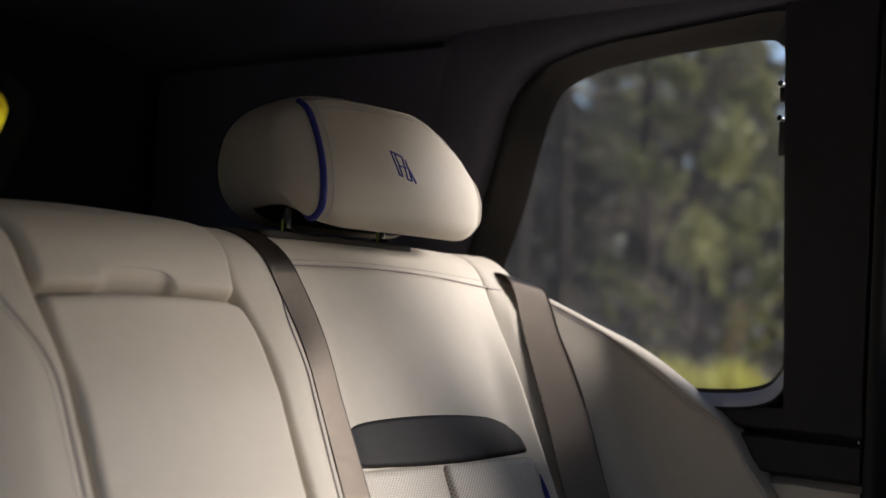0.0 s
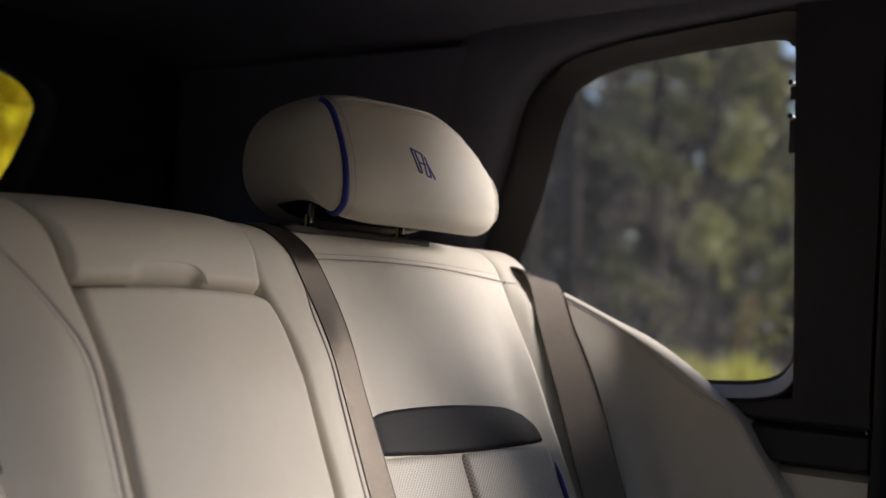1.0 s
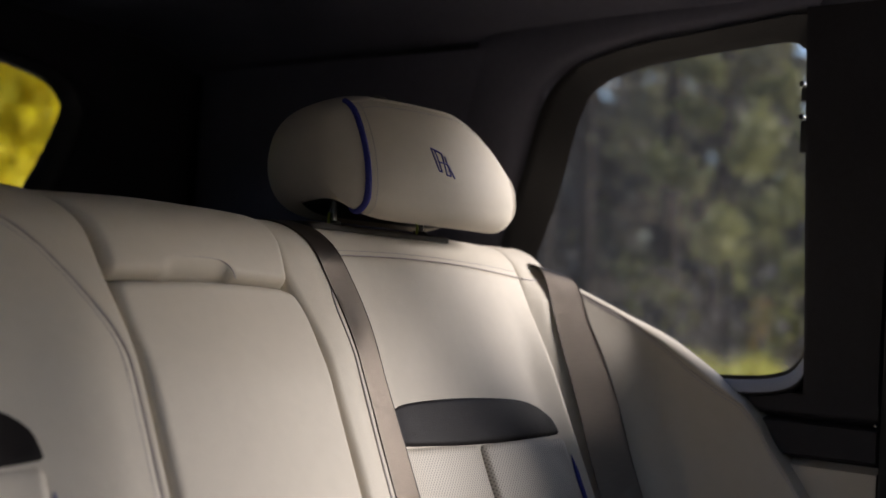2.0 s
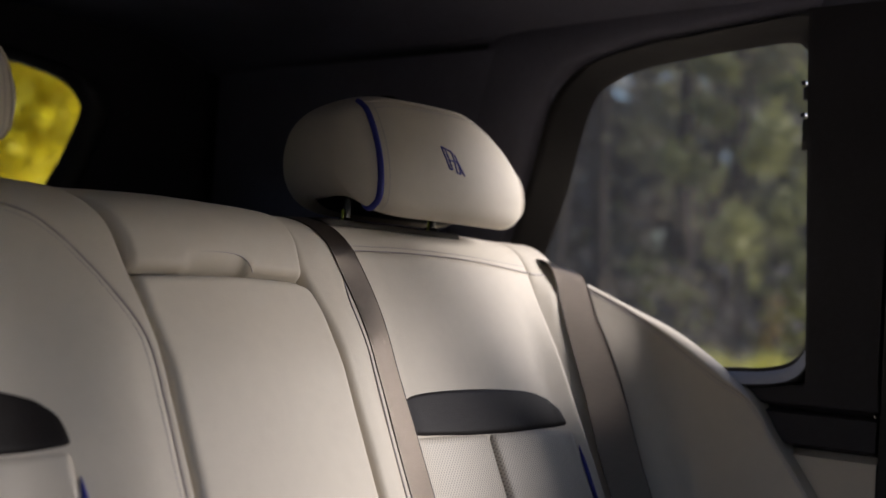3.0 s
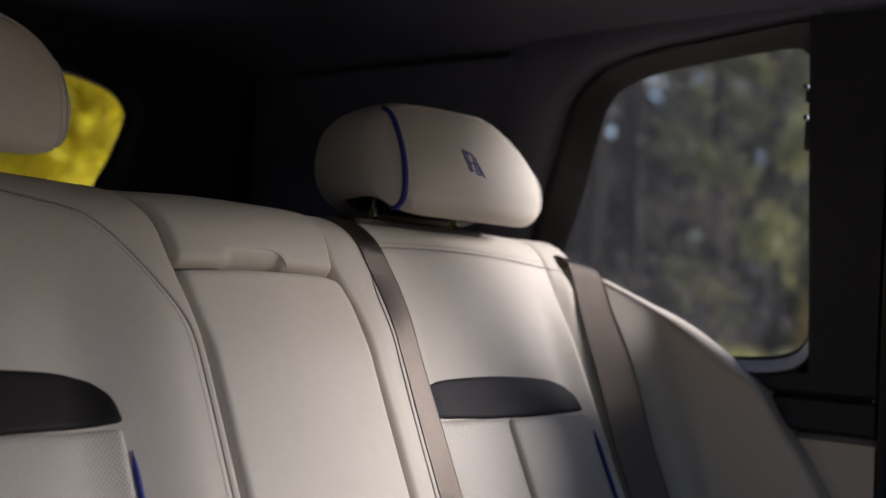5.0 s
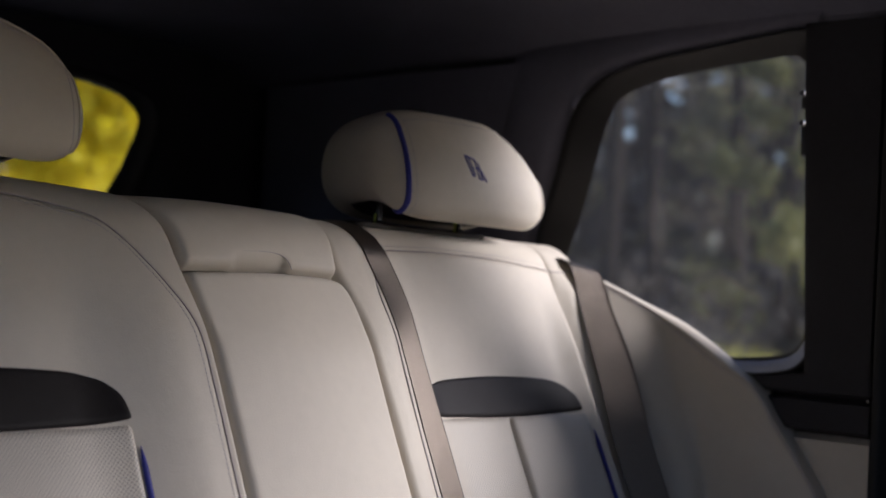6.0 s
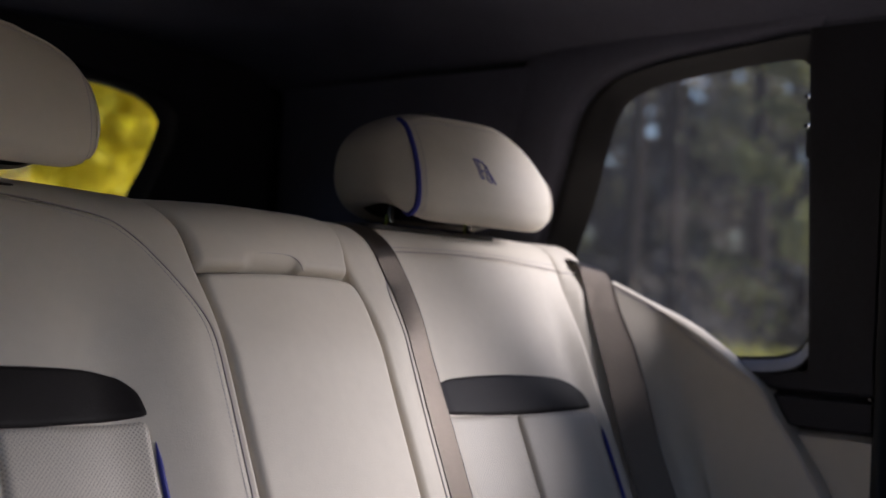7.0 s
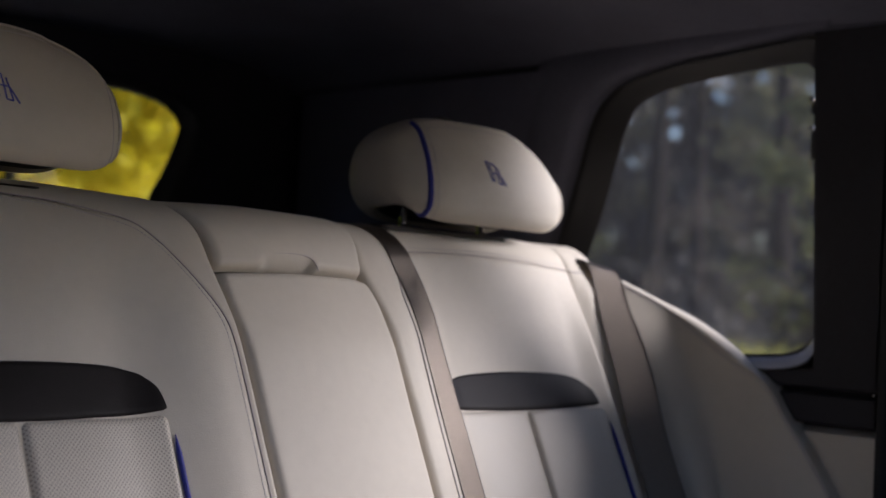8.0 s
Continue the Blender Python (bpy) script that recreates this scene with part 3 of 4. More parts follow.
def seat_off(q, h):
    """How far the padding stands out at q from the seat's middle (inner side negative): side bolsters, lower at the top."""
    if q > 0:
        b = 0.015 * smoothstep(0.14, 0.20, q) * (1 - smoothstep(0.86, 1.0, h))
    else:
        top = smoothstep(0.87, 0.98, h)
        b = (0.034 * (1 - top) + 0.013 * top * (1 - smoothstep(0.985, 1.06, h))) * smoothstep(0.11, 0.228, -q)
    return b + 0.004 * (1 - min(1.0, (q / 0.2) ** 2)) * smoothstep(0.85, 0.92, h)


LOW = 0.43


def outer_seat(s, label):
    seat = thing("rear_seat", (s * SEAT_X, -0.15, 0.42), label, "car seat", "rear seats")

    def surf(q, h, off=0.0):
        return bench(s * (SEAT_X + q), h, off) + Vector((0, 0, 0.0 if s > 0 else 0.006))

    def off(extra):
        return lambda q, h: seat_off(q, h) + extra

    def bolster_off(q, h):
        # a shallow gutter beside the panel, rising to the belt
        rise = 0.0125 * smoothstep(0.190, 0.224, q) + 0.6 * max(0.0, q - 0.224)
        return -0.0050 + 0.0055 * smoothstep(0.92, 0.99, h) + rise * (1 - smoothstep(0.955, 1.005, h))

    i0 = -0.193 if s > 0 else -0.251      # the seam's distance from the middle
    if s > 0:
        corner = [(i0, 0.90), (i0 + 0.004, 0.938), (i0 + 0.012, 0.967), (i0 + 0.022, 0.9835)]
    else:
        corner = [(i0 + 0.004, 0.88), (i0 + 0.0275, 0.936), (i0 + 0.0500, 0.970), (i0 + 0.073, 0.9905)]
    top_seam = [(-0.160, 0.9935), (-0.138, 0.9985), (-0.10, 1.0005), (-0.02, 1.0015), (0.08, 0.9995), (0.192, 0.992)] if s > 0 else [(-0.160, 1.0005), (-0.135, 1.0085), (-0.105, 1.0145), (-0.05, 1.020), (0.08, 1.022), (0.192, 0.994)]
    drift = 0.010 if s > 0 else 0.0
    seam = [(i0 - drift, LOW), (i0 - drift, 0.72), (i0 - drift * 0.6, 0.82)] + corner + [top_seam[0]]
    edge = [(0.183, LOW), (0.184, 0.70), (0.186, 0.90), top_seam[-1]]
    part("backrest", cushion(seam[:6], edge, [seam[0], (0.183, LOW)], seam[5:] + top_seam[1:], off(0), 0.0045, 0.002, 64, 64, surface=surf), leather, seat, "smooth cream leather panel")
    part("seam", line_on(seam + top_seam[1:], off(-0.0002), surf, 0.0009, 200), groove_dark, seat, "tight sewn seam")
    roll_l = seam + [(-0.160, 1.05), (-0.160, 1.10), (-0.160, 1.19)]
    if s > 0:
        inner = [(-0.245, LOW), (-0.245, 0.70), (-0.247, 0.90), (-0.254, 0.97), (-0.254, 1.03), (-0.254, 1.19)]
    else:
        inner = [(-0.266, LOW), (-0.2635, 0.80), (-0.2605, 0.891), (-0.2590, 0.958), (-0.2530, 0.990), (-0.230, 1.035), (-0.205, 1.10), (-0.195, 1.19)]
    part("inner_bolster", cushion(inner, roll_l, [inner[0], seam[0]], [inner[-1], (-0.160, 1.19)],
                                  off(0), 0.013 if s > 0 else 0.010, 0.016 if s > 0 else 0.013, 30, 90, "l", surf, 1.0), leather, seat)
    part("top_roll", cushion([top_seam[0], (-0.160, 1.19)], [top_seam[-1], (0.200, 1.05), (0.202, 1.19)], top_seam, [(-0.160, 1.19), (0.202, 1.19)], off(0), 0.007, 0.003, 50, 30, "r", surf), leather, seat)
    part("outer_bolster", cushion([(0.182, LOW), (0.183, 0.70), (0.185, 0.90), (0.193, 1.0), (0.199, 1.19)], [(0.262, LOW), (0.262, 1.0), (0.258, 1.19)], [(0.182, LOW), (0.262, LOW)], [(0.199, 1.19), (0.258, 1.19)],
                                  bolster_off, 0.014, 0.006, 24, 60, "l", surf), leather, seat)
    lift = 0.0 if s > 0 else 0.006
    part("insert_strip", cushion([(-0.163, 0.798), (-0.156, 0.819 + lift / 2), (-0.138, 0.833 + lift)], [(0.164, 0.798), (0.157, 0.819 + lift / 2), (0.139, 0.833 + lift)], [(-0.163, 0.798), (0, 0.794), (0.164, 0.798)],
                                         [(-0.138, 0.833 + lift), (-0.10, 0.843 + lift), (0, 0.847 + lift), (0.10, 0.843 + lift), (0.139, 0.833 + lift)], off(0.003), 0.006, 0.007, 48, 20, surface=surf), black_leather, seat, "soft black leather insert strip")
    pi, po = (-0.1640, 0.1650) if s > 0 else (-0.1595, 0.1610)
    for a, b in ((pi, -0.0005), (0.0005, po)):
        part("perforated_panel", cushion([(a, LOW), (a, 0.7965)], [(b, LOW), (b, 0.7965)], [(a, LOW), (b, LOW)], [(a, 0.7965), (b, 0.7965)],
                                         lambda q, h: seat_off(q, h) + 0.005 + 0.005 * (1 - ((q - (a + b) / 2) / 0.084) ** 2), 0.009, 0.011, 40, 50, surface=surf), perforated, seat, "perforated cream leather panel")
    for e in (pi - 0.0025, po + 0.0025):
        part("piping", line_on([(e, LOW), (e, 0.6), (e, 0.774)], off(0.0015), surf, 0.0030, taper=lambda f: min(1, 0.15 + 16 * (1 - f))), blue_piping, seat, "royal blue piping")
    # stitched seam lines beside the joint
    d, dq = (0.0055, 0.001) if s > 0 else (-0.0075, -0.0075)
    whole = [(i0 - drift - dq, LOW + 0.01), (i0 - drift - dq, 0.72), (i0 - drift * 0.6 - dq, 0.82)] + [(q - dq * (1 - k / 4), h + d * k / 4) for k, (q, h) in enumerate(corner)] + [(q, h + d) for q, h in top_seam[:-1]] + [(0.189, 0.9945 + d)]
    part("stitching", stitches(whole, off(0.0001), surf, 0.0042, 0.0003, 0.00042), pale_thread, seat, "pale lilac stitching")
    part("cross_seam", line_on([(0.196, 0.991), (0.218, 0.989), (0.246, 0.993)], lambda q, h: bolster_off(q, h) - 0.0002, surf, 0.0012, 12), groove_dark, seat, "thin seam across the side bolster")
    # the shell behind the padding
    bm = bmesh.new()
    prof = [bench(0, h, -0.034) for h in [LOW - 0.01 + (1.10 - LOW) * i / 24 for i in range(25)]]
    back = [Vector((0, 0.17, 0.98)), Vector((0, -0.05, 0.42))]
    ring = prof + back
    A = [bm.verts.new((s * (SEAT_X - 0.246), p.y, max(0.4205, p.z))) for p in ring]
    B = [bm.verts.new((s * (SEAT_X + 0.244), p.y, max(0.4205, p.z))) for p in ring]
    bm.faces.new(A)
    bm.faces.new(B)
    for i in range(len(ring)):
        bm.faces.new((A[i], A[(i + 1) % len(ring)], B[(i + 1) % len(ring)], B[i]))
    part("backrest_shell", bm, leather, seat, "leather covered shell behind the padding")
    # the thin covered plate from which the head restraint rises
    bm = bmesh.new()
    x0, x1 = (SEAT_X - 0.166, SEAT_X + 0.094) if s > 0 else (SEAT_X - 0.085, SEAT_X + 0.094)
    loop = rounded((x0, 0.054), (x1, 0.150), 0.018)
    rings = [[bm.verts.new((s * p[0], p[1], 1.0330 + dz - 0.02 * max(0.0, p[0] - SEAT_X - 0.02) ** 1.2)) for p in grown(loop, d)] for dz, d in ((-0.0045, 0.0), (0.0002, 0.0), (0.0022, -0.0008), (0.0030, -0.003))]
    for A, B in zip(rings, rings[1:]):
        for k in range(len(A)):
            bm.faces.new((A[k], A[(k + 1) % len(A)], B[(k + 1) % len(A)], B[k]))
    bm.faces.new(rings[-1])
    part("guide_plate", bm, guide_mat, seat, "thin dark covered headrest plate")
    return seat


outer_seat(1, "cream leather rear seat back with black insert strip and blue piping")
outer_seat(-1, "shaded cream leather rear seat back with black strip and blue piping")


def middle_seat():
    seat = thing("middle_seat", (0, -0.17, 0.42), "cream leather middle backrest with folding armrest and top pad", "car seat", "rear seats")
    low_off = lambda x, h: 0.038 - 0.016 * smoothstep(0.85, 0.95, h) + 0.004 * (1 - (x / 0.13) ** 2)
    part("armrest", cushion([(-0.1055, LOW), (-0.107, 0.82), (-0.109, 0.89), (-0.110, 0.935), (-0.110, 0.9505)], [(0.1225, LOW), (0.1225, 0.75), (0.1245, 0.87), (0.1275, 0.912), (0.1235, 0.933), (0.114, 0.9445)], [(-0.1055, LOW), (0.1225, LOW)], [(-0.110, 0.9505), (0, 0.9535), (0.080, 0.9525), (0.101, 0.9500), (0.114, 0.9445)],
                            low_off, 0.011, 0.015, 56, 60, "lrt"), leather, seat, "smooth padded armrest front")

    def pad_off(x, h):
        # a scoop that fades out on one side and ends under a rounded lip on the other
        inset = smoothstep(-0.047, -0.030, x) * (1 - smoothstep(0.0325, 0.0395, x + 0.35 * max(0.0, h - 0.964)))
        inset *= 1 - smoothstep(0.9555, 0.9760, h + 0.25 * max(0.0, x - 0.026))
        return 0.019 - 0.016 * smoothstep(0.99, 1.06, h) + 0.004 * (1 - (x / 0.13) ** 2) - 0.0110 * inset
    part("top_pad", cushion([(-0.109, 0.9540), (-0.112, 0.985), (-0.136, 1.032), (-0.160, 1.10), (-0.168, 1.18)], [(0.117, 0.9540), (0.121, 0.99), (0.126, 1.06), (0.126, 1.18)], [(-0.109, 0.9540), (0, 0.9570), (0.117, 0.9540)], [(-0.168, 1.18), (0.126, 1.18)],
                            pad_off, 0.010, 0.016, 60, 56, "lrb"), leather, seat, "padded top cushion with a pull recess")
    rim = [(-0.026, 0.9735), (0, 0.9745), (0.022, 0.9735), (0.0335, 0.9695), (0.0385, 0.963), (0.0395, 0.956)]
    part("recess_seam", line_on(rim, lambda x, h: 0.0222, bench, 0.0006, 50, taper=lambda f: min(1.0, 0.1 + 2.5 * f)), groove_dark, seat, "stitched edge of the pull recess")
    bm = bmesh.new()
    prof = [bench(0, h, -0.026) for h in [LOW - 0.01 + (1.10 - LOW) * i / 24 for i in range(25)]]
    ring = prof + [Vector((0, 0.17, 0.98)), Vector((0, -0.05, 0.42))]
    A = [bm.verts.new((-0.1225, p.y, max(0.4205, p.z))) for p in ring]
    B = [bm.verts.new((0.1225, p.y, max(0.4205, p.z))) for p in ring]
    bm.faces.new(A)
    bm.faces.new(B)
    for i in range(len(ring)):
        bm.faces.new((A[i], A[(i + 1) % len(ring)], B[(i + 1) % len(ring)], B[i]))
    part("backrest_shell", bm, leather, seat, "leather covered shell behind the padding")
    return seat


middle_seat()


# ---- head restraints ----
def head_restraint(xc, label, up=0.0, shift=0.0, fall=0.046):
    """Padded pill with a front panel between blue piping and a plain welt, and two posts in a notch below."""
    head = thing("headrest", (xc, 0.075, 1.03), label, "headrest", "headrests")
    prof = [(0.030, 1.0440), (0.017, 1.0560), (0.0145, 1.074), (0.0165, 1.097), (0.0235, 1.125), (0.036, 1.156), (0.050, 1.178), (0.070, 1.1885), (0.100, 1.1875), (0.135, 1.176), (0.158, 1.152),
            (0.167, 1.115), (0.163, 1.080), (0.148, 1.055), (0.128, 1.0445), (0.112, 1.048), (0.088, 1.057), (0.066, 1.0615), (0.048, 1.055), (0.040, 1.048)]
    loop = closed_path([(a, b, 0) for a, b in prof], 110)
    cy, cz = 0.085, 1.112
    HW, HW_R, FLAT = 0.167, 0.150, 0.075
    PIPE, PIPE_R = 0.137, 0.135

    def ring(dx):
        f = 1.0
        if abs(dx) > FLAT:
            f = max(0.0, 1 - ((abs(dx) - FLAT) / ((HW if dx < 0 else HW_R) - FLAT)) ** 3.0) ** (1 / 3.0)
        out = []
        for i, p in enumerate(loop):
            low = p.y
            if 80 <= i <= 109:
                low += (1.0450 - p.y) * smoothstep(PIPE + 0.003, PIPE + 0.020, -dx)
            deep = p.x if p.x < 0.09 else 0.09 + (p.x - 0.09) * 1.36
            front = 1 - smoothstep(0.02, 0.10, p.x)
            # the front panel stays flat almost to its welt on the outer side
            fy = f + (1 - f) * 0.42 * front * smoothstep(0.0, 0.08, dx)
            y, z = cy + (deep - cy) * fy, cz + (low - cz) * f
            y -= front * (0.020 * (1 - min(1, (dx / 0.157) ** 2)) if dx < 0 else 0.020 - 0.013 * min(1, dx / 0.157) ** 2)
            z += 0.004 * (1 - min(1, (dx / 0.13) ** 2)) * smoothstep(1.11, 1.17, p.y)
            z -= fall * smoothstep(0.02, 0.17, dx) * min(1.0, max(0.0, (p.y - 1.05) / 0.14)) ** 2
            out.append(Vector((xc + dx, y, z + up)))
        return out


    def band(xs, cap=None, below=False):
        bm = bmesh.new()
        rs = [[bm.verts.new(p) for p in ring(x)] for x in xs]
        n = len(rs[0])
        for A, B in zip(rs, rs[1:]):
            for i in range(n):
                if (83 <= i < 108 and abs(A[0].co.x - xc) < PIPE + 0.0099) != below:
                    continue
                bm.faces.new((A[i], A[(i + 1) % n], B[(i + 1) % n], B[i]))
        if cap is not None:
            bm.faces.new(rs[cap])
        for v in [v for v in bm.verts if not v.link_faces]:
            bm.verts.remove(v)
        return bm

    part("front_panel", band([-PIPE + (PIPE + PIPE_R) * i / 44 for i in range(45)]), leather, head, "cream leather front panel")
    caps = [PIPE + (HW - 0.0006 - PIPE) * math.sin(math.pi / 2 * i / 14) for i in range(15)]
    caps_r = [PIPE_R + (HW_R - 0.0006 - PIPE_R) * math.sin(math.pi / 2 * i / 10) for i in range(11)]
    part("side_panel", band(caps_r, -1), leather, head)
    part("side_panel", band([-x for x in caps], -1), leather, head)
    part("underside", band([-x for x in caps[3:0:-1]] + [-PIPE + 2 * PIPE * i / 20 for i in range(21)], None, True), black_plastic, head, "black hollow underside")
    for sgn, at in ((-1, PIPE), (1, PIPE_R)):
        r0 = ring(sgn * at)
        # piping over the front and the top only
        run = [p for p in (r0[-6:] + r0[:38])]
        centre = Vector((xc + sgn * at, cy, cz + up))
        if sgn > 0:
            part("welt", tube_mesh([p + (p - centre).normalized() * 0.0004 for p in run], 0.0017, 8), leather, head, "self-coloured welt")
        else:
            part("piping", tube_mesh([p + (p - centre).normalized() * 0.0006 for p in run], 0.0036, 8, flat=1.15), blue_piping, head, "royal blue piping")
        r1 = ring(sgn * (at - 0.010))
        bm = bmesh.new()
        for i in range(0, 42, 1):
            a, b = r1[i], r1[i + 1]
            out = (a - centre).normalized() * 0.0003
            tube(bm, [a.lerp(b, 0.1) + out, a.lerp(b, 0.8) + out], 0.00042, 5)
        part("stitching", bm, pale_thread, head, "fine lilac stitching")
    # the panel's welt turns over at the piping and follows the crest down to the outer side
    crest = []
    inner = []
    for k in range(61):
        dx = -PIPE + (PIPE + PIPE_R) * k / 60
        r = ring(dx)
        j = max(range(10, 50), key=lambda i: r[i].z - 0.55 * r[i].y)
        c = Vector((xc + dx, cy, cz + up))
        crest.append(r[j] + (r[j] - c).normalized() * 0.0003)
        inner.append(r[j - 3] + (r[j - 3] - c).normalized() * 0.0003)
    part("welt", tube_mesh(crest, 0.0013, 8), leather, head, "self-coloured welt along the crest")
    bm = bmesh.new()
    for a, b in zip(inner[2:], inner[3:]):
        tube(bm, [a.lerp(b, 0.1), a.lerp(b, 0.8)], 0.00045, 5)
    part("stitching", bm, pale_thread, head, "fine lilac stitching")
    # a plain stitched emblem: slanted bars and a small ring
    def front(dx, z):
        c = ring(dx)[:40]
        return min(c, key=lambda p: abs(p.z - z - up) + (10 if p.y > 0.06 else 0))
    ex = -0.030 + shift

    def on(dx, z):
        c = ring(dx)[:36]
        for p, q in zip(c, c[1:]):
            if p.z <= z + up <= q.z:
                return p.lerp(q, (z + up - p.z) / max(1e-6, q.z - p.z)) + Vector((0, -0.0004, 0))
        return front(dx, z)
    strokes = [((-0.018, 1.1345), (-0.009, 1.1085)), ((-0.012, 1.1325), (-0.004, 1.1075)), ((-0.018, 1.1345), (-0.001, 1.1300)), ((-0.001, 1.1300), (0.004, 1.1050)),
               ((0.004, 1.1270), (0.011, 1.1040)), ((-0.009, 1.1085), (-0.004, 1.1075)), ((0.004, 1.1050), (0.011, 1.1040)), ((-0.006, 1.1190), (0.006, 1.1180)), ((0.007, 1.1180), (0.018, 1.1020))]
    emblem = None
    for (a0, z0), (a1, z1) in strokes:
        bar = tube_mesh([on(ex + 0.004 + a0 + (a1 - a0) * k / 6, z0 + (z1 - z0) * k / 6) for k in range(7)], 0.0009, 6)
        if emblem is None:
            emblem = part("emblem", bar, blue_thread, head, "small blue embroidered emblem of slanted bars")
        else:
            part("bar", bar, blue_thread, emblem)
    for dx in (-0.124, 0.034 - 1.4 * shift):
        px, py = xc + dx, 0.082
        part("post", tube_mesh([Vector((px, py, z)) for z in (1.02, 1.045, 1.078 + up)], 0.0048, 18), dim_steel, head, "polished dark steel post")
        part("collar", tube_mesh([Vector((px, py, z)) for z in (1.0340, 1.0355, 1.0400, 1.0410)], 0.0098, 20, taper=lambda f: 1.0 if f < 0.9 else 0.86), rubber, head, "black collar")
        # strip coloured as the yellow-green outdoors mirrored in the collar
        part("collar_reflection", box_mesh((px - 0.0106, py - 0.0040, 1.0362), (px - 0.0082, py - 0.0012, 1.0500), 0.0006), reflection_green, head, "yellow-green strip standing for a reflection on the collar")
        part("tip", tube_mesh([Vector((px, py, z)) for z in (1.066 + up, 1.069 + up)], 0.0054, 18), chrome, head, "bright upper collar of the post")
    bm = tube_mesh([Vector((xc - 0.006 + 0.026 * math.cos(a), 0.13, 1.193 + up + 0.013 * math.sin(a))) for a in [math.pi * k / 16 for k in range(17)]], 0.003, 8)
    part("tether_loop", bm, rubber, head, "black loop behind the top")
    return head


HEAD_X = 0.395
head_restraint(HEAD_X, "cream leather headrest with blue piping and chrome posts")
head_restraint(-0.363, "cream leather headrest with blue piping, in the shade", 0.011, 0.018, 0.028)

# ---- padded wing between seat and side window ----
WING = [(0.585, 0.055, 1.008), (0.610, 0.022, 1.000), (0.635, -0.010, 0.989), (0.660, -0.045, 0.970), (0.682, -0.083, 0.948), (0.693, -0.120, 0.928), (0.698, -0.159, 0.903), (0.700, -0.200, 0.874),
        (0.701, -0.232, 0.854), (0.701, -0.256, 0.830), (0.701, -0.272, 0.805), (0.701, -0.311, 0.755), (0.701, -0.360, 0.680), (0.701, -0.42, 0.56), (0.701, -0.46, 0.45)]
wing_path = along(WING, 80)


def wing_at(f):
    i = min(79, int(f * 80))
    return wing_path[i].lerp(wing_path[i + 1], f * 80 - i)


def wing_surface(f, v, off=0.0):
    """f along the wing from back to front, v metres down from its top edge."""
    p = wing_at(f)
    q = wing_at(min(1, f + 0.01)) - wing_at(max(0, f - 0.01))
    n = Vector((q.y, -q.x, 0))
    if n.length < 1e-6:
        n = Vector((-1, 0, 0))
    n.normalize()
    if n.x > 0:
        n = -n
    n = Vector((n.x, n.y, 0))
    z = p.z - v
    slide = LEAN * (z - p.z) * smoothstep(-0.22, -0.02, p.y)
    return Vector((p.x, p.y + slide, z)) + n * off


def roll_width(y):
    """Width of the rolled top edge: widest before the window's corner, running out below it."""
    return 0.008 + 0.008 * smoothstep(-0.06, -0.14, y) - 0.011 * smoothstep(-0.15, -0.24, y)


def wing(s):
    w = thing("side_bolster", (s * 0.70, -0.15, 0.42), "padded cream leather wing between seat and window", "bolster", "side bolsters")

    def mirrored(f, v, off=0.0):
        p = wing_surface(f, v, off)
        return Vector((s * p.x, p.y, max(0.421, p.z)))
    bm = bmesh.new()
    rows = []
    for i in range(81):
        f = i / 80
        p = wing_at(f)
        depth = p.z - 0.42
        row = []
        for k in range(25):
            w0 = roll_width(p.y)
            v = w0 + 0.001 + (depth - w0 - 0.001) * (k / 24) ** 1.4
            edge = 1 - min(1, (v - w0 - 0.001) / 0.006)
            row.append(bm.verts.new(mirrored(f, v, 0.009 * smoothstep(w0 - 0.02, w0 + 0.10, v) - 0.0012 * edge * edge)))
        rows.append(row)
    for A, B in zip(rows, rows[1:]):
        for k in range(24):
            bm.faces.new((A[k], A[k + 1], B[k + 1], B[k]))
    part("side_panel", bm, leather, w)
    bm = bmesh.new()
    rows = []
    for i in range(81):
        f = i / 80
        row = []
        for k in range(13):
            a = math.pi * (k / 12)
            w0 = roll_width(wing_at(f).y)
            v = w0 * (1 - math.sin(a))
            back = 0.022 * (1 - math.cos(a)) - 0.002 * math.sin(a * 2 if a < math.pi / 2 else math.pi)
            row.append(bm.verts.new(mirrored(f, v, -back)))
        p = mirrored(f, 0.05, -0.05)
        row.append(bm.verts.new(p))
        rows.append(row)
    for A, B in zip(rows, rows[1:]):
        for k in range(len(A) - 1):
            bm.faces.new((A[k], A[k + 1], B[k + 1], B[k]))
    part("top_roll", bm, leather, w)
    run = [(0.02 + 0.66 * k / 40, roll_width(wing_at(0.02 + 0.66 * k / 40).y)) for k in range(41)]
    part("seam", line_on([(f, v + 0.0006) for f, v in run], lambda f, v: -0.0002, mirrored, 0.0008, 160), groove_dark, w, "tight seam under the rolled edge")
    part("stitching", stitches([(f, v + 0.0050) for f, v in run], lambda f, v: 0.0006, mirrored, 0.0045 / 0.9, 0.0016, 0.0007), pale_thread, w, "pale lilac stitching")
    bm = bmesh.new()
    A = [bm.verts.new(mirrored(i / 80, 0.03, -0.012)) for i in range(81)]
    B = [bm.verts.new(Vector((p.co.x, p.co.y, 0.4215))) for p in A]
    C = [bm.verts.new(Vector((s * 0.7175, p.co.y + 0.02, max(0.43, p.co.z - 0.01)))) for p in A]
    D = [bm.verts.new(Vector((s * 0.7175, p.co.y, 0.4215))) for p in C]
    for P, Q in ((A, B), (A, C), (C, D), (B, D)):
        for i in range(80):
            bm.faces.new((P[i], P[i + 1], Q[i + 1], Q[i]))
    part("core", bm, black_plastic, w, "black core behind the padding")
    return w


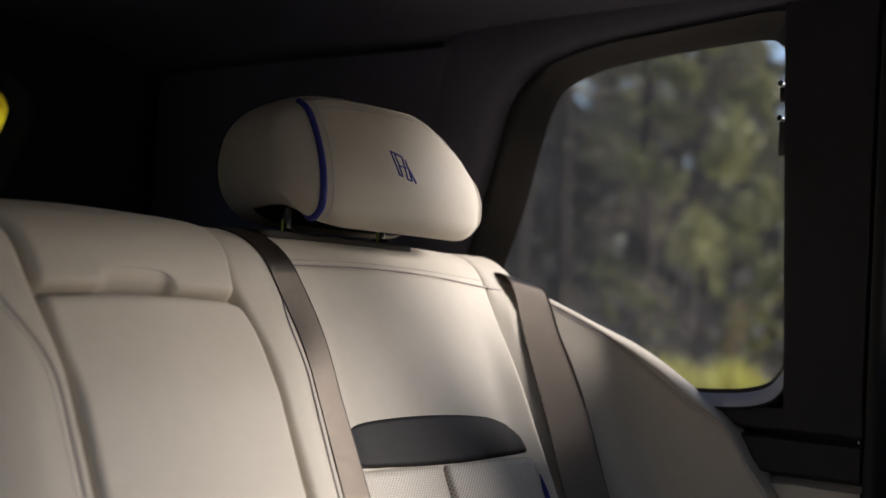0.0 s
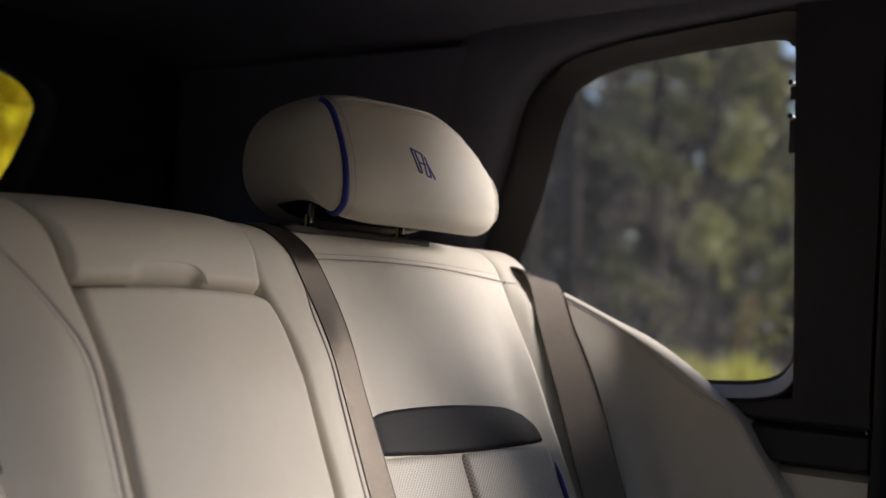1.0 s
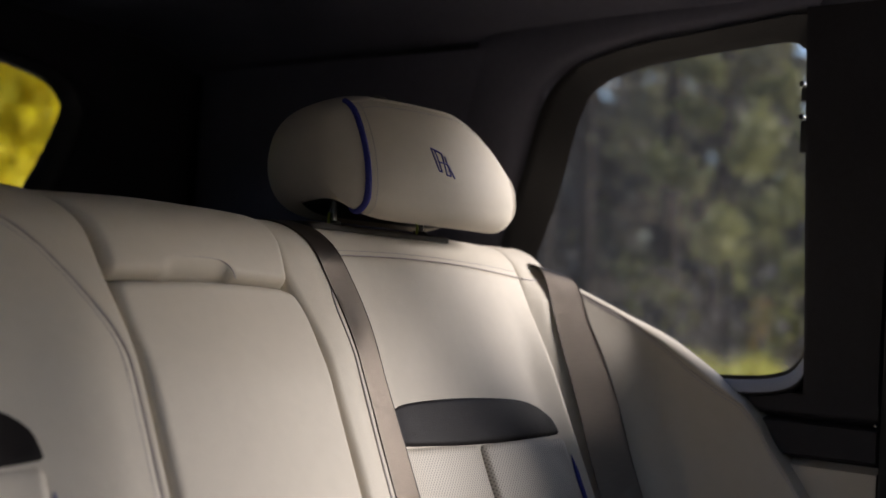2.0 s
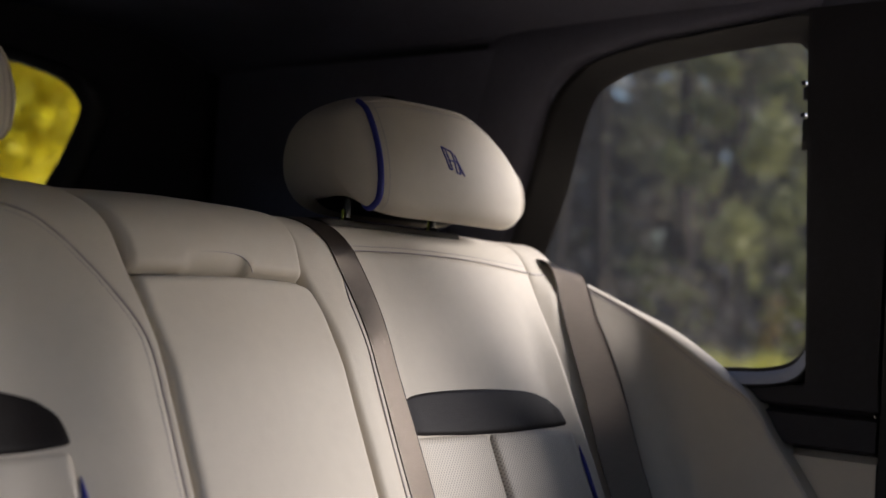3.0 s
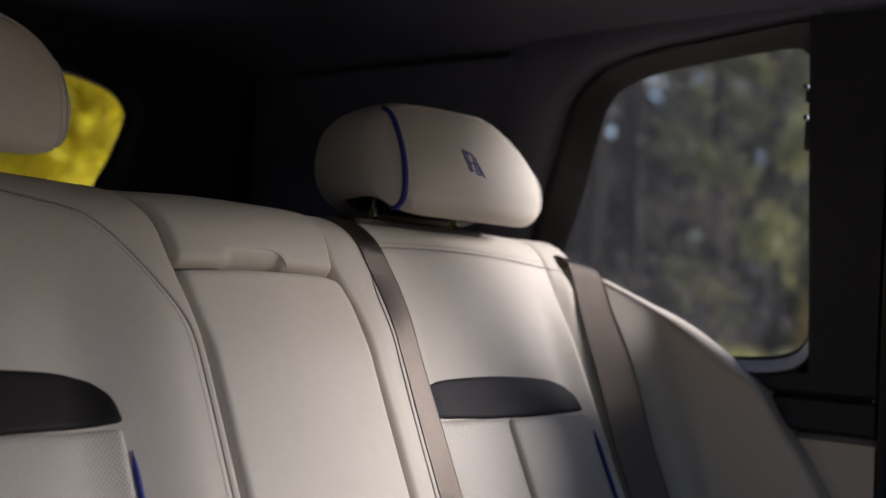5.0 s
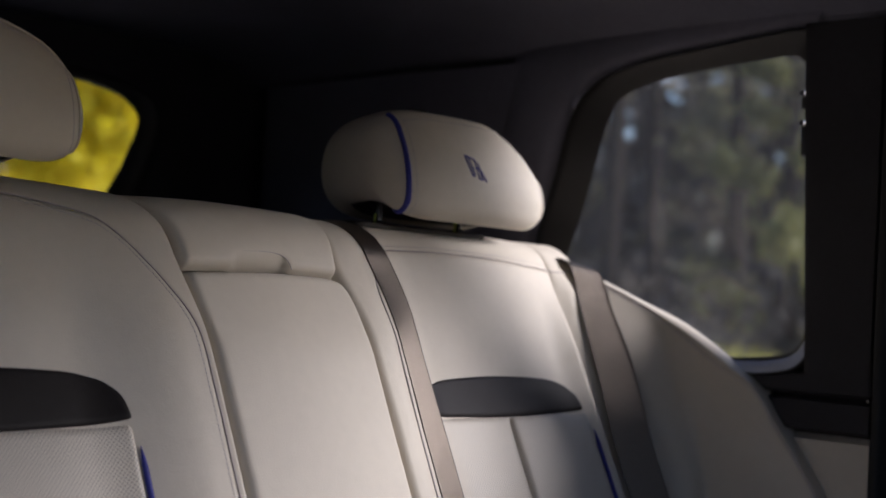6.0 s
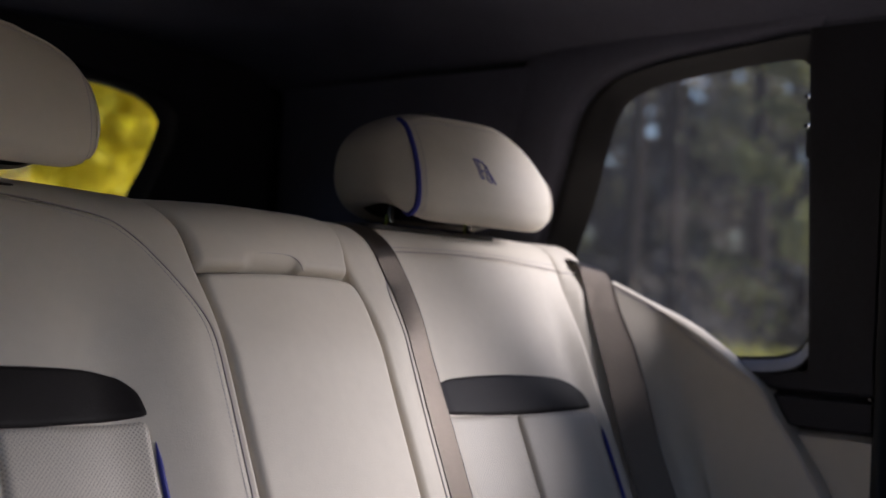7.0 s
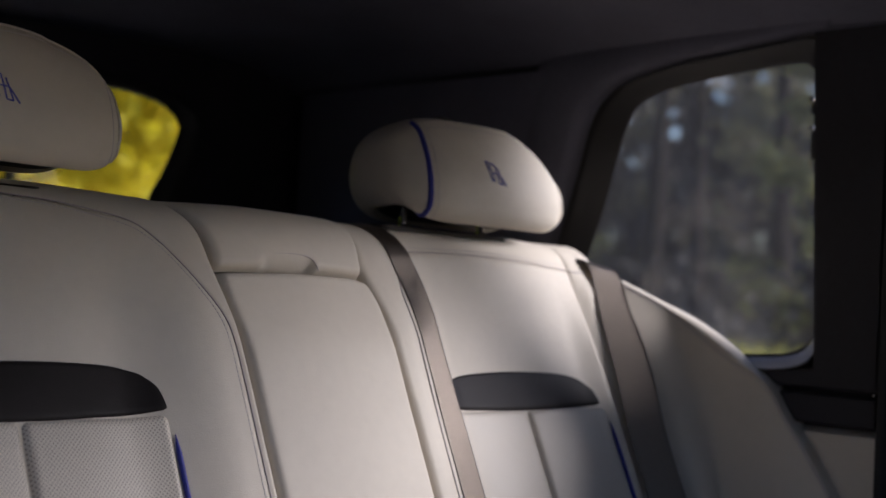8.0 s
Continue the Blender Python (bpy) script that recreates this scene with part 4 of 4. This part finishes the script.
wing(1)
wing(-1)

# ---- belts ----
mid_belt = thing("seat_belt", (0.20, -0.05, 0.42), "dark brown woven seat belt lying over the seat back", "seat belt", "seat belts")
rows = []
for i in range(91):
    h = 1.17 - (1.17 - 0.44) * i / 90
    xl = 0.170 + 0.0165 * (1 - smoothstep(0.94, 1.04, h)) - 0.0065 * (1 - smoothstep(0.86, 0.93, h)) - 0.004 * (1 - smoothstep(0.75, 0.86, h))
    row = []
    for k in range(7):
        x = xl + (0.0385 + 0.0045 * smoothstep(0.98, 0.80, h) + 0.005 * smoothstep(0.86, 0.75, h)) * k / 6
        row.append(bench(x, h, max(seat_off(x - SEAT_X, h), 0.0) + 0.0014 + 0.009 * k / 6 * smoothstep(1.08, 0.86, h)))
    rows.append(row)
part("webbing", ribbon(rows), belt, mid_belt)
for k in (0, -1):
    part("selvedge", tube_mesh([r[k] + Vector((0, -0.0002, 0.0001)) for r in rows], 0.0004, 6), belt_edge, mid_belt, "darker woven belt edge")

side_belt = thing("seat_belt", (0.62, -0.05, 0.42), "dark brown woven seat belt hanging beside the window", "seat belt", "seat belts")
edge_l = along([(0.607, 0.090, 1.000), (0.613, 0.055, 1.012), (0.6145, 0.022, 1.001), (0.6055, -0.012, 0.930), (0.5960, -0.055, 0.839), (0.581, -0.105, 0.733), (0.57, -0.20, 0.55), (0.56, -0.255, 0.435)], 90)
rows = []
for p in edge_l:
    tilt = -0.012 * smoothstep(0.90, 1.0, p.z)
    p = p + Vector((-0.0125, -0.0100, 0.0))
    narrow = 1 - 0.13 * smoothstep(0.86, 0.96, p.z)
    d = Vector((0.0420 * narrow, -0.0344 * narrow, tilt))
    rows.append([p + d * (k / 6) for k in range(7)])
part("webbing", ribbon(rows), belt, side_belt)
for k in (0, -1):
    part("selvedge", tube_mesh([r[k] + Vector((-0.0003, -0.0004, 0.0)) for r in rows], 0.0004, 6), belt_edge, side_belt, "darker woven belt edge")

# ---- outdoors ----
rng = random.Random(4)


def land(x, y):
    """Height of the ground: level round the car, a low bank before the wood."""
    d = math.hypot(x, y)
    z = -0.45 + 0.62 * smoothstep(5, 13, x) + 0.25 * smoothstep(4, 12, y)
    return z + 0.05 * math.sin(x * 0.7) * math.cos(y * 0.6) * smoothstep(3, 8, d) + 1.2 * smoothstep(30, 120, d)


bm = bmesh.new()
coords = [-1500, -600, -250, -120, -70, -45] + [-32 + 2 * i for i in range(33)] + [45, 70, 120, 250, 600, 1500]
gv = [[bm.verts.new((x, y, land(x, y))) for y in coords] for x in coords]
for i in range(len(coords) - 1):
    for j in range(len(coords) - 1):
        bm.faces.new((gv[i][j], gv[i + 1][j], gv[i + 1][j + 1], gv[i][j + 1]))
tagged(solid("ground", bm, ground_mat), "grassy earth round the car", "ground", kind="structure")


def blades(count, spot, tall, mat, name, label):
    bm = bmesh.new()
    for i in range(count):
        x, y = spot()
        z = land(x, y) - 0.02
        a = rng.uniform(0, math.tau)
        w = rng.uniform(0.006, 0.016)
        hgt = tall * rng.uniform(0.4, 0.9) * (1 + 0.8 * math.sin(x * 2.1 + 3 * math.sin(y * 1.7)) * math.sin(y * 2.6))
        lean = Vector((rng.uniform(-0.3, 0.3), rng.uniform(-0.3, 0.3), 1)) * hgt
        side = Vector((math.cos(a), math.sin(a), 0)) * w
        b = Vector((x, y, z))
        v = [bm.verts.new(b - side), bm.verts.new(b + side), bm.verts.new(b + lean * 0.6 + side * 0.7), bm.verts.new(b + lean * 0.6 - side * 0.7), bm.verts.new(b + lean * 1.0 + Vector((lean.x, lean.y, 0)) * 0.4)]
        bm.faces.new(v[:4])
        bm.faces.new((v[3], v[2], v[4]))
    return tagged(solid(name, bm, mat, False), label, "grass", kind="stuff")


def meadow_spot():
    return rng.uniform(7.5, 13.5), rng.uniform(-3.0, 13.0)


blades(30000, meadow_spot, 0.37, grass_mat, "grass", "tall yellow-green sunlit meadow grass")


def leaf(bm, c, size):
    n = Vector((rng.gauss(0, 1), rng.gauss(0, 1), rng.gauss(0, 1) + 0.6)).normalized()
    a = n.orthogonal().normalized()
    a.rotate(Matrix.Rotation(rng.uniform(0, math.tau), 3, n))
    b = n.cross(a)
    s = size * rng.uniform(0.6, 1.3)
    vs = [bm.verts.new(c - a * s), bm.verts.new(c - b * s * 0.5), bm.verts.new(c + a * s), bm.verts.new(c + b * s * 0.5 + n * s * 0.15)]
    bm.faces.new(vs)


def tree(height, trunk_r, crown_from, spread_r, leaves, size, label, mat, at, name="tree"):
    t = thing(name, (0, 0, 0), label, "tree", "woodland trees")
    lean = Vector((rng.uniform(-0.03, 0.03), rng.uniform(-0.03, 0.03), 1))
    stem = [lean * height * k / 10 + Vector((rng.uniform(-1, 1), rng.uniform(-1, 1), 0)) * 0.02 * height / 8 for k in range(11)]
    bm = bmesh.new()
    tube(bm, stem, trunk_r, 10, taper=lambda f: 1.25 - 1.1 * f if f > 0.05 else 1.5)
    tips = []
    for k in range(14):
        f = crown_from + (0.97 - crown_from) * k / 13
        p = lean * height * f
        a = k * 2.4 + rng.uniform(-0.4, 0.4)
        reach = spread_r * (1.05 - 0.65 * abs(f - crown_from) / (1 - crown_from)) * rng.uniform(0.7, 1.1)
        d = Vector((math.cos(a), math.sin(a), rng.uniform(0.15, 0.6)))
        pts = [p, p + d * reach * 0.5, p + d * reach + Vector((0, 0, 0.1 * reach))]
        tube(bm, pts, trunk_r * 0.28, 6, taper=lambda q: 1 - 0.75 * q)
        tips += [(pts[1], reach * 0.42), (pts[2], reach * 0.42), (p + d * reach * 0.78, reach * 0.38)]
    part("trunk", bm, bark_mat, t, "grey-brown trunk with limbs")
    bm = bmesh.new()
    for i in range(leaves):
        c, r = tips[i % len(tips)]
        leaf(bm, c + Vector((rng.gauss(0, 0.34), rng.gauss(0, 0.34), rng.gauss(0, 0.26))) * r, size)
    part("crown", bm, mat, t, smooth=False)
    t.matrix_basis = at
    return t


def spot(x, y, turn, k=1.0):
    return pose(x, y, land(x, y) - 0.05, 0, 0, turn) @ Matrix.Scale(k, 4)


masters = [tree(11, 0.12, 0.16, 2.4, 2500, 0.13, "slender woodland tree with olive green leaves", leaf_mat, spot(20.5, 10.2, 20)),
           tree(13, 0.14, 0.35, 2.2, 1900, 0.13, "tall woodland tree with a bare lower trunk", leaf_mat, spot(17.5, 9.4, 70)),
           tree(5, 0.06, 0.05, 1.5, 3000, 0.10, "bushy young tree with yellow-green leaves", light_leaf, spot(16.0, 7.6, 0))]
placed = [(20.5, 10.2), (17.5, 9.4), (16.0, 7.6)]
for i in range(38):
    for attempt in range(30):
        x, y = rng.uniform(15.0, 38), rng.uniform(2, 34)
        if all((x - a) ** 2 + (y - b) ** 2 > 2.2 for a, b in placed):
            break
    placed.append((x, y))
    copy_thing(masters[rng.choice((0, 1, 1, 2))], spot(x, y, rng.uniform(0, 360)))

# the yellow-leaved trees behind the car
first = tree(4.6, 0.07, 0.08, 1.7, 9000, 0.085, "small tree in bright yellow autumn leaf", yellow_leaf, spot(3.6, 7.6, 0), "autumn_tree")
for x, y, a in ((5.4, 8.4, 120), (4.6, 9.6, 210), (2.2, 8.6, 300), (7.2, 9.6, 60), (0.6, 9.4, 20)):
    copy_thing(first, spot(x, y, a))

copy_thing(first, spot(1.7, 7.2, 150, 0.45))

# a small shrub turning orange at the wood's edge
tree(1.2, 0.012, 0.55, 0.15, 130, 0.026, "small shrub with orange-yellow autumn leaves", orange_leaf, spot(11.1, 4.78, 40), "autumn_shrub")

# the dense wood further back, and an unseen arc added to block low sky
bm = bmesh.new()
for i in range(38000):
    # leaves from 22000 on: the unseen arc that dims the open door's side
    a = rng.uniform(-0.15, 1.25) if i < 22000 else rng.uniform(1.25, 4.5)
    d = rng.uniform(38, 52)
    x, y = d * math.cos(a), d * math.sin(a)
    leaf(bm, Vector((x, y, land(x, y) + 9.0 * rng.random() ** 1.8 * (1.0 if i < 22000 else 1.3))), 0.55 if i < 22000 else 0.85)
tagged(solid("far_wood", bm, shade_leaf, False), "dense wood, leaf colour darkened for shade, with an unseen arc blocking sky", "wood", kind="stuff")
bm = bmesh.new()
for i in range(9000):
    x, y = rng.uniform(14, 24), rng.uniform(0, 20)
    leaf(bm, Vector((x, y, land(x, y) + 1.5 * rng.random() ** 1.7 * (0.6 + 0.5 * math.sin(x * 1.3 + y)))), 0.12)
tagged(solid("undergrowth", bm, shade_leaf, False), "low undergrowth at the wood's edge, leaf colour darkened for shade", "shrubs", kind="stuff")
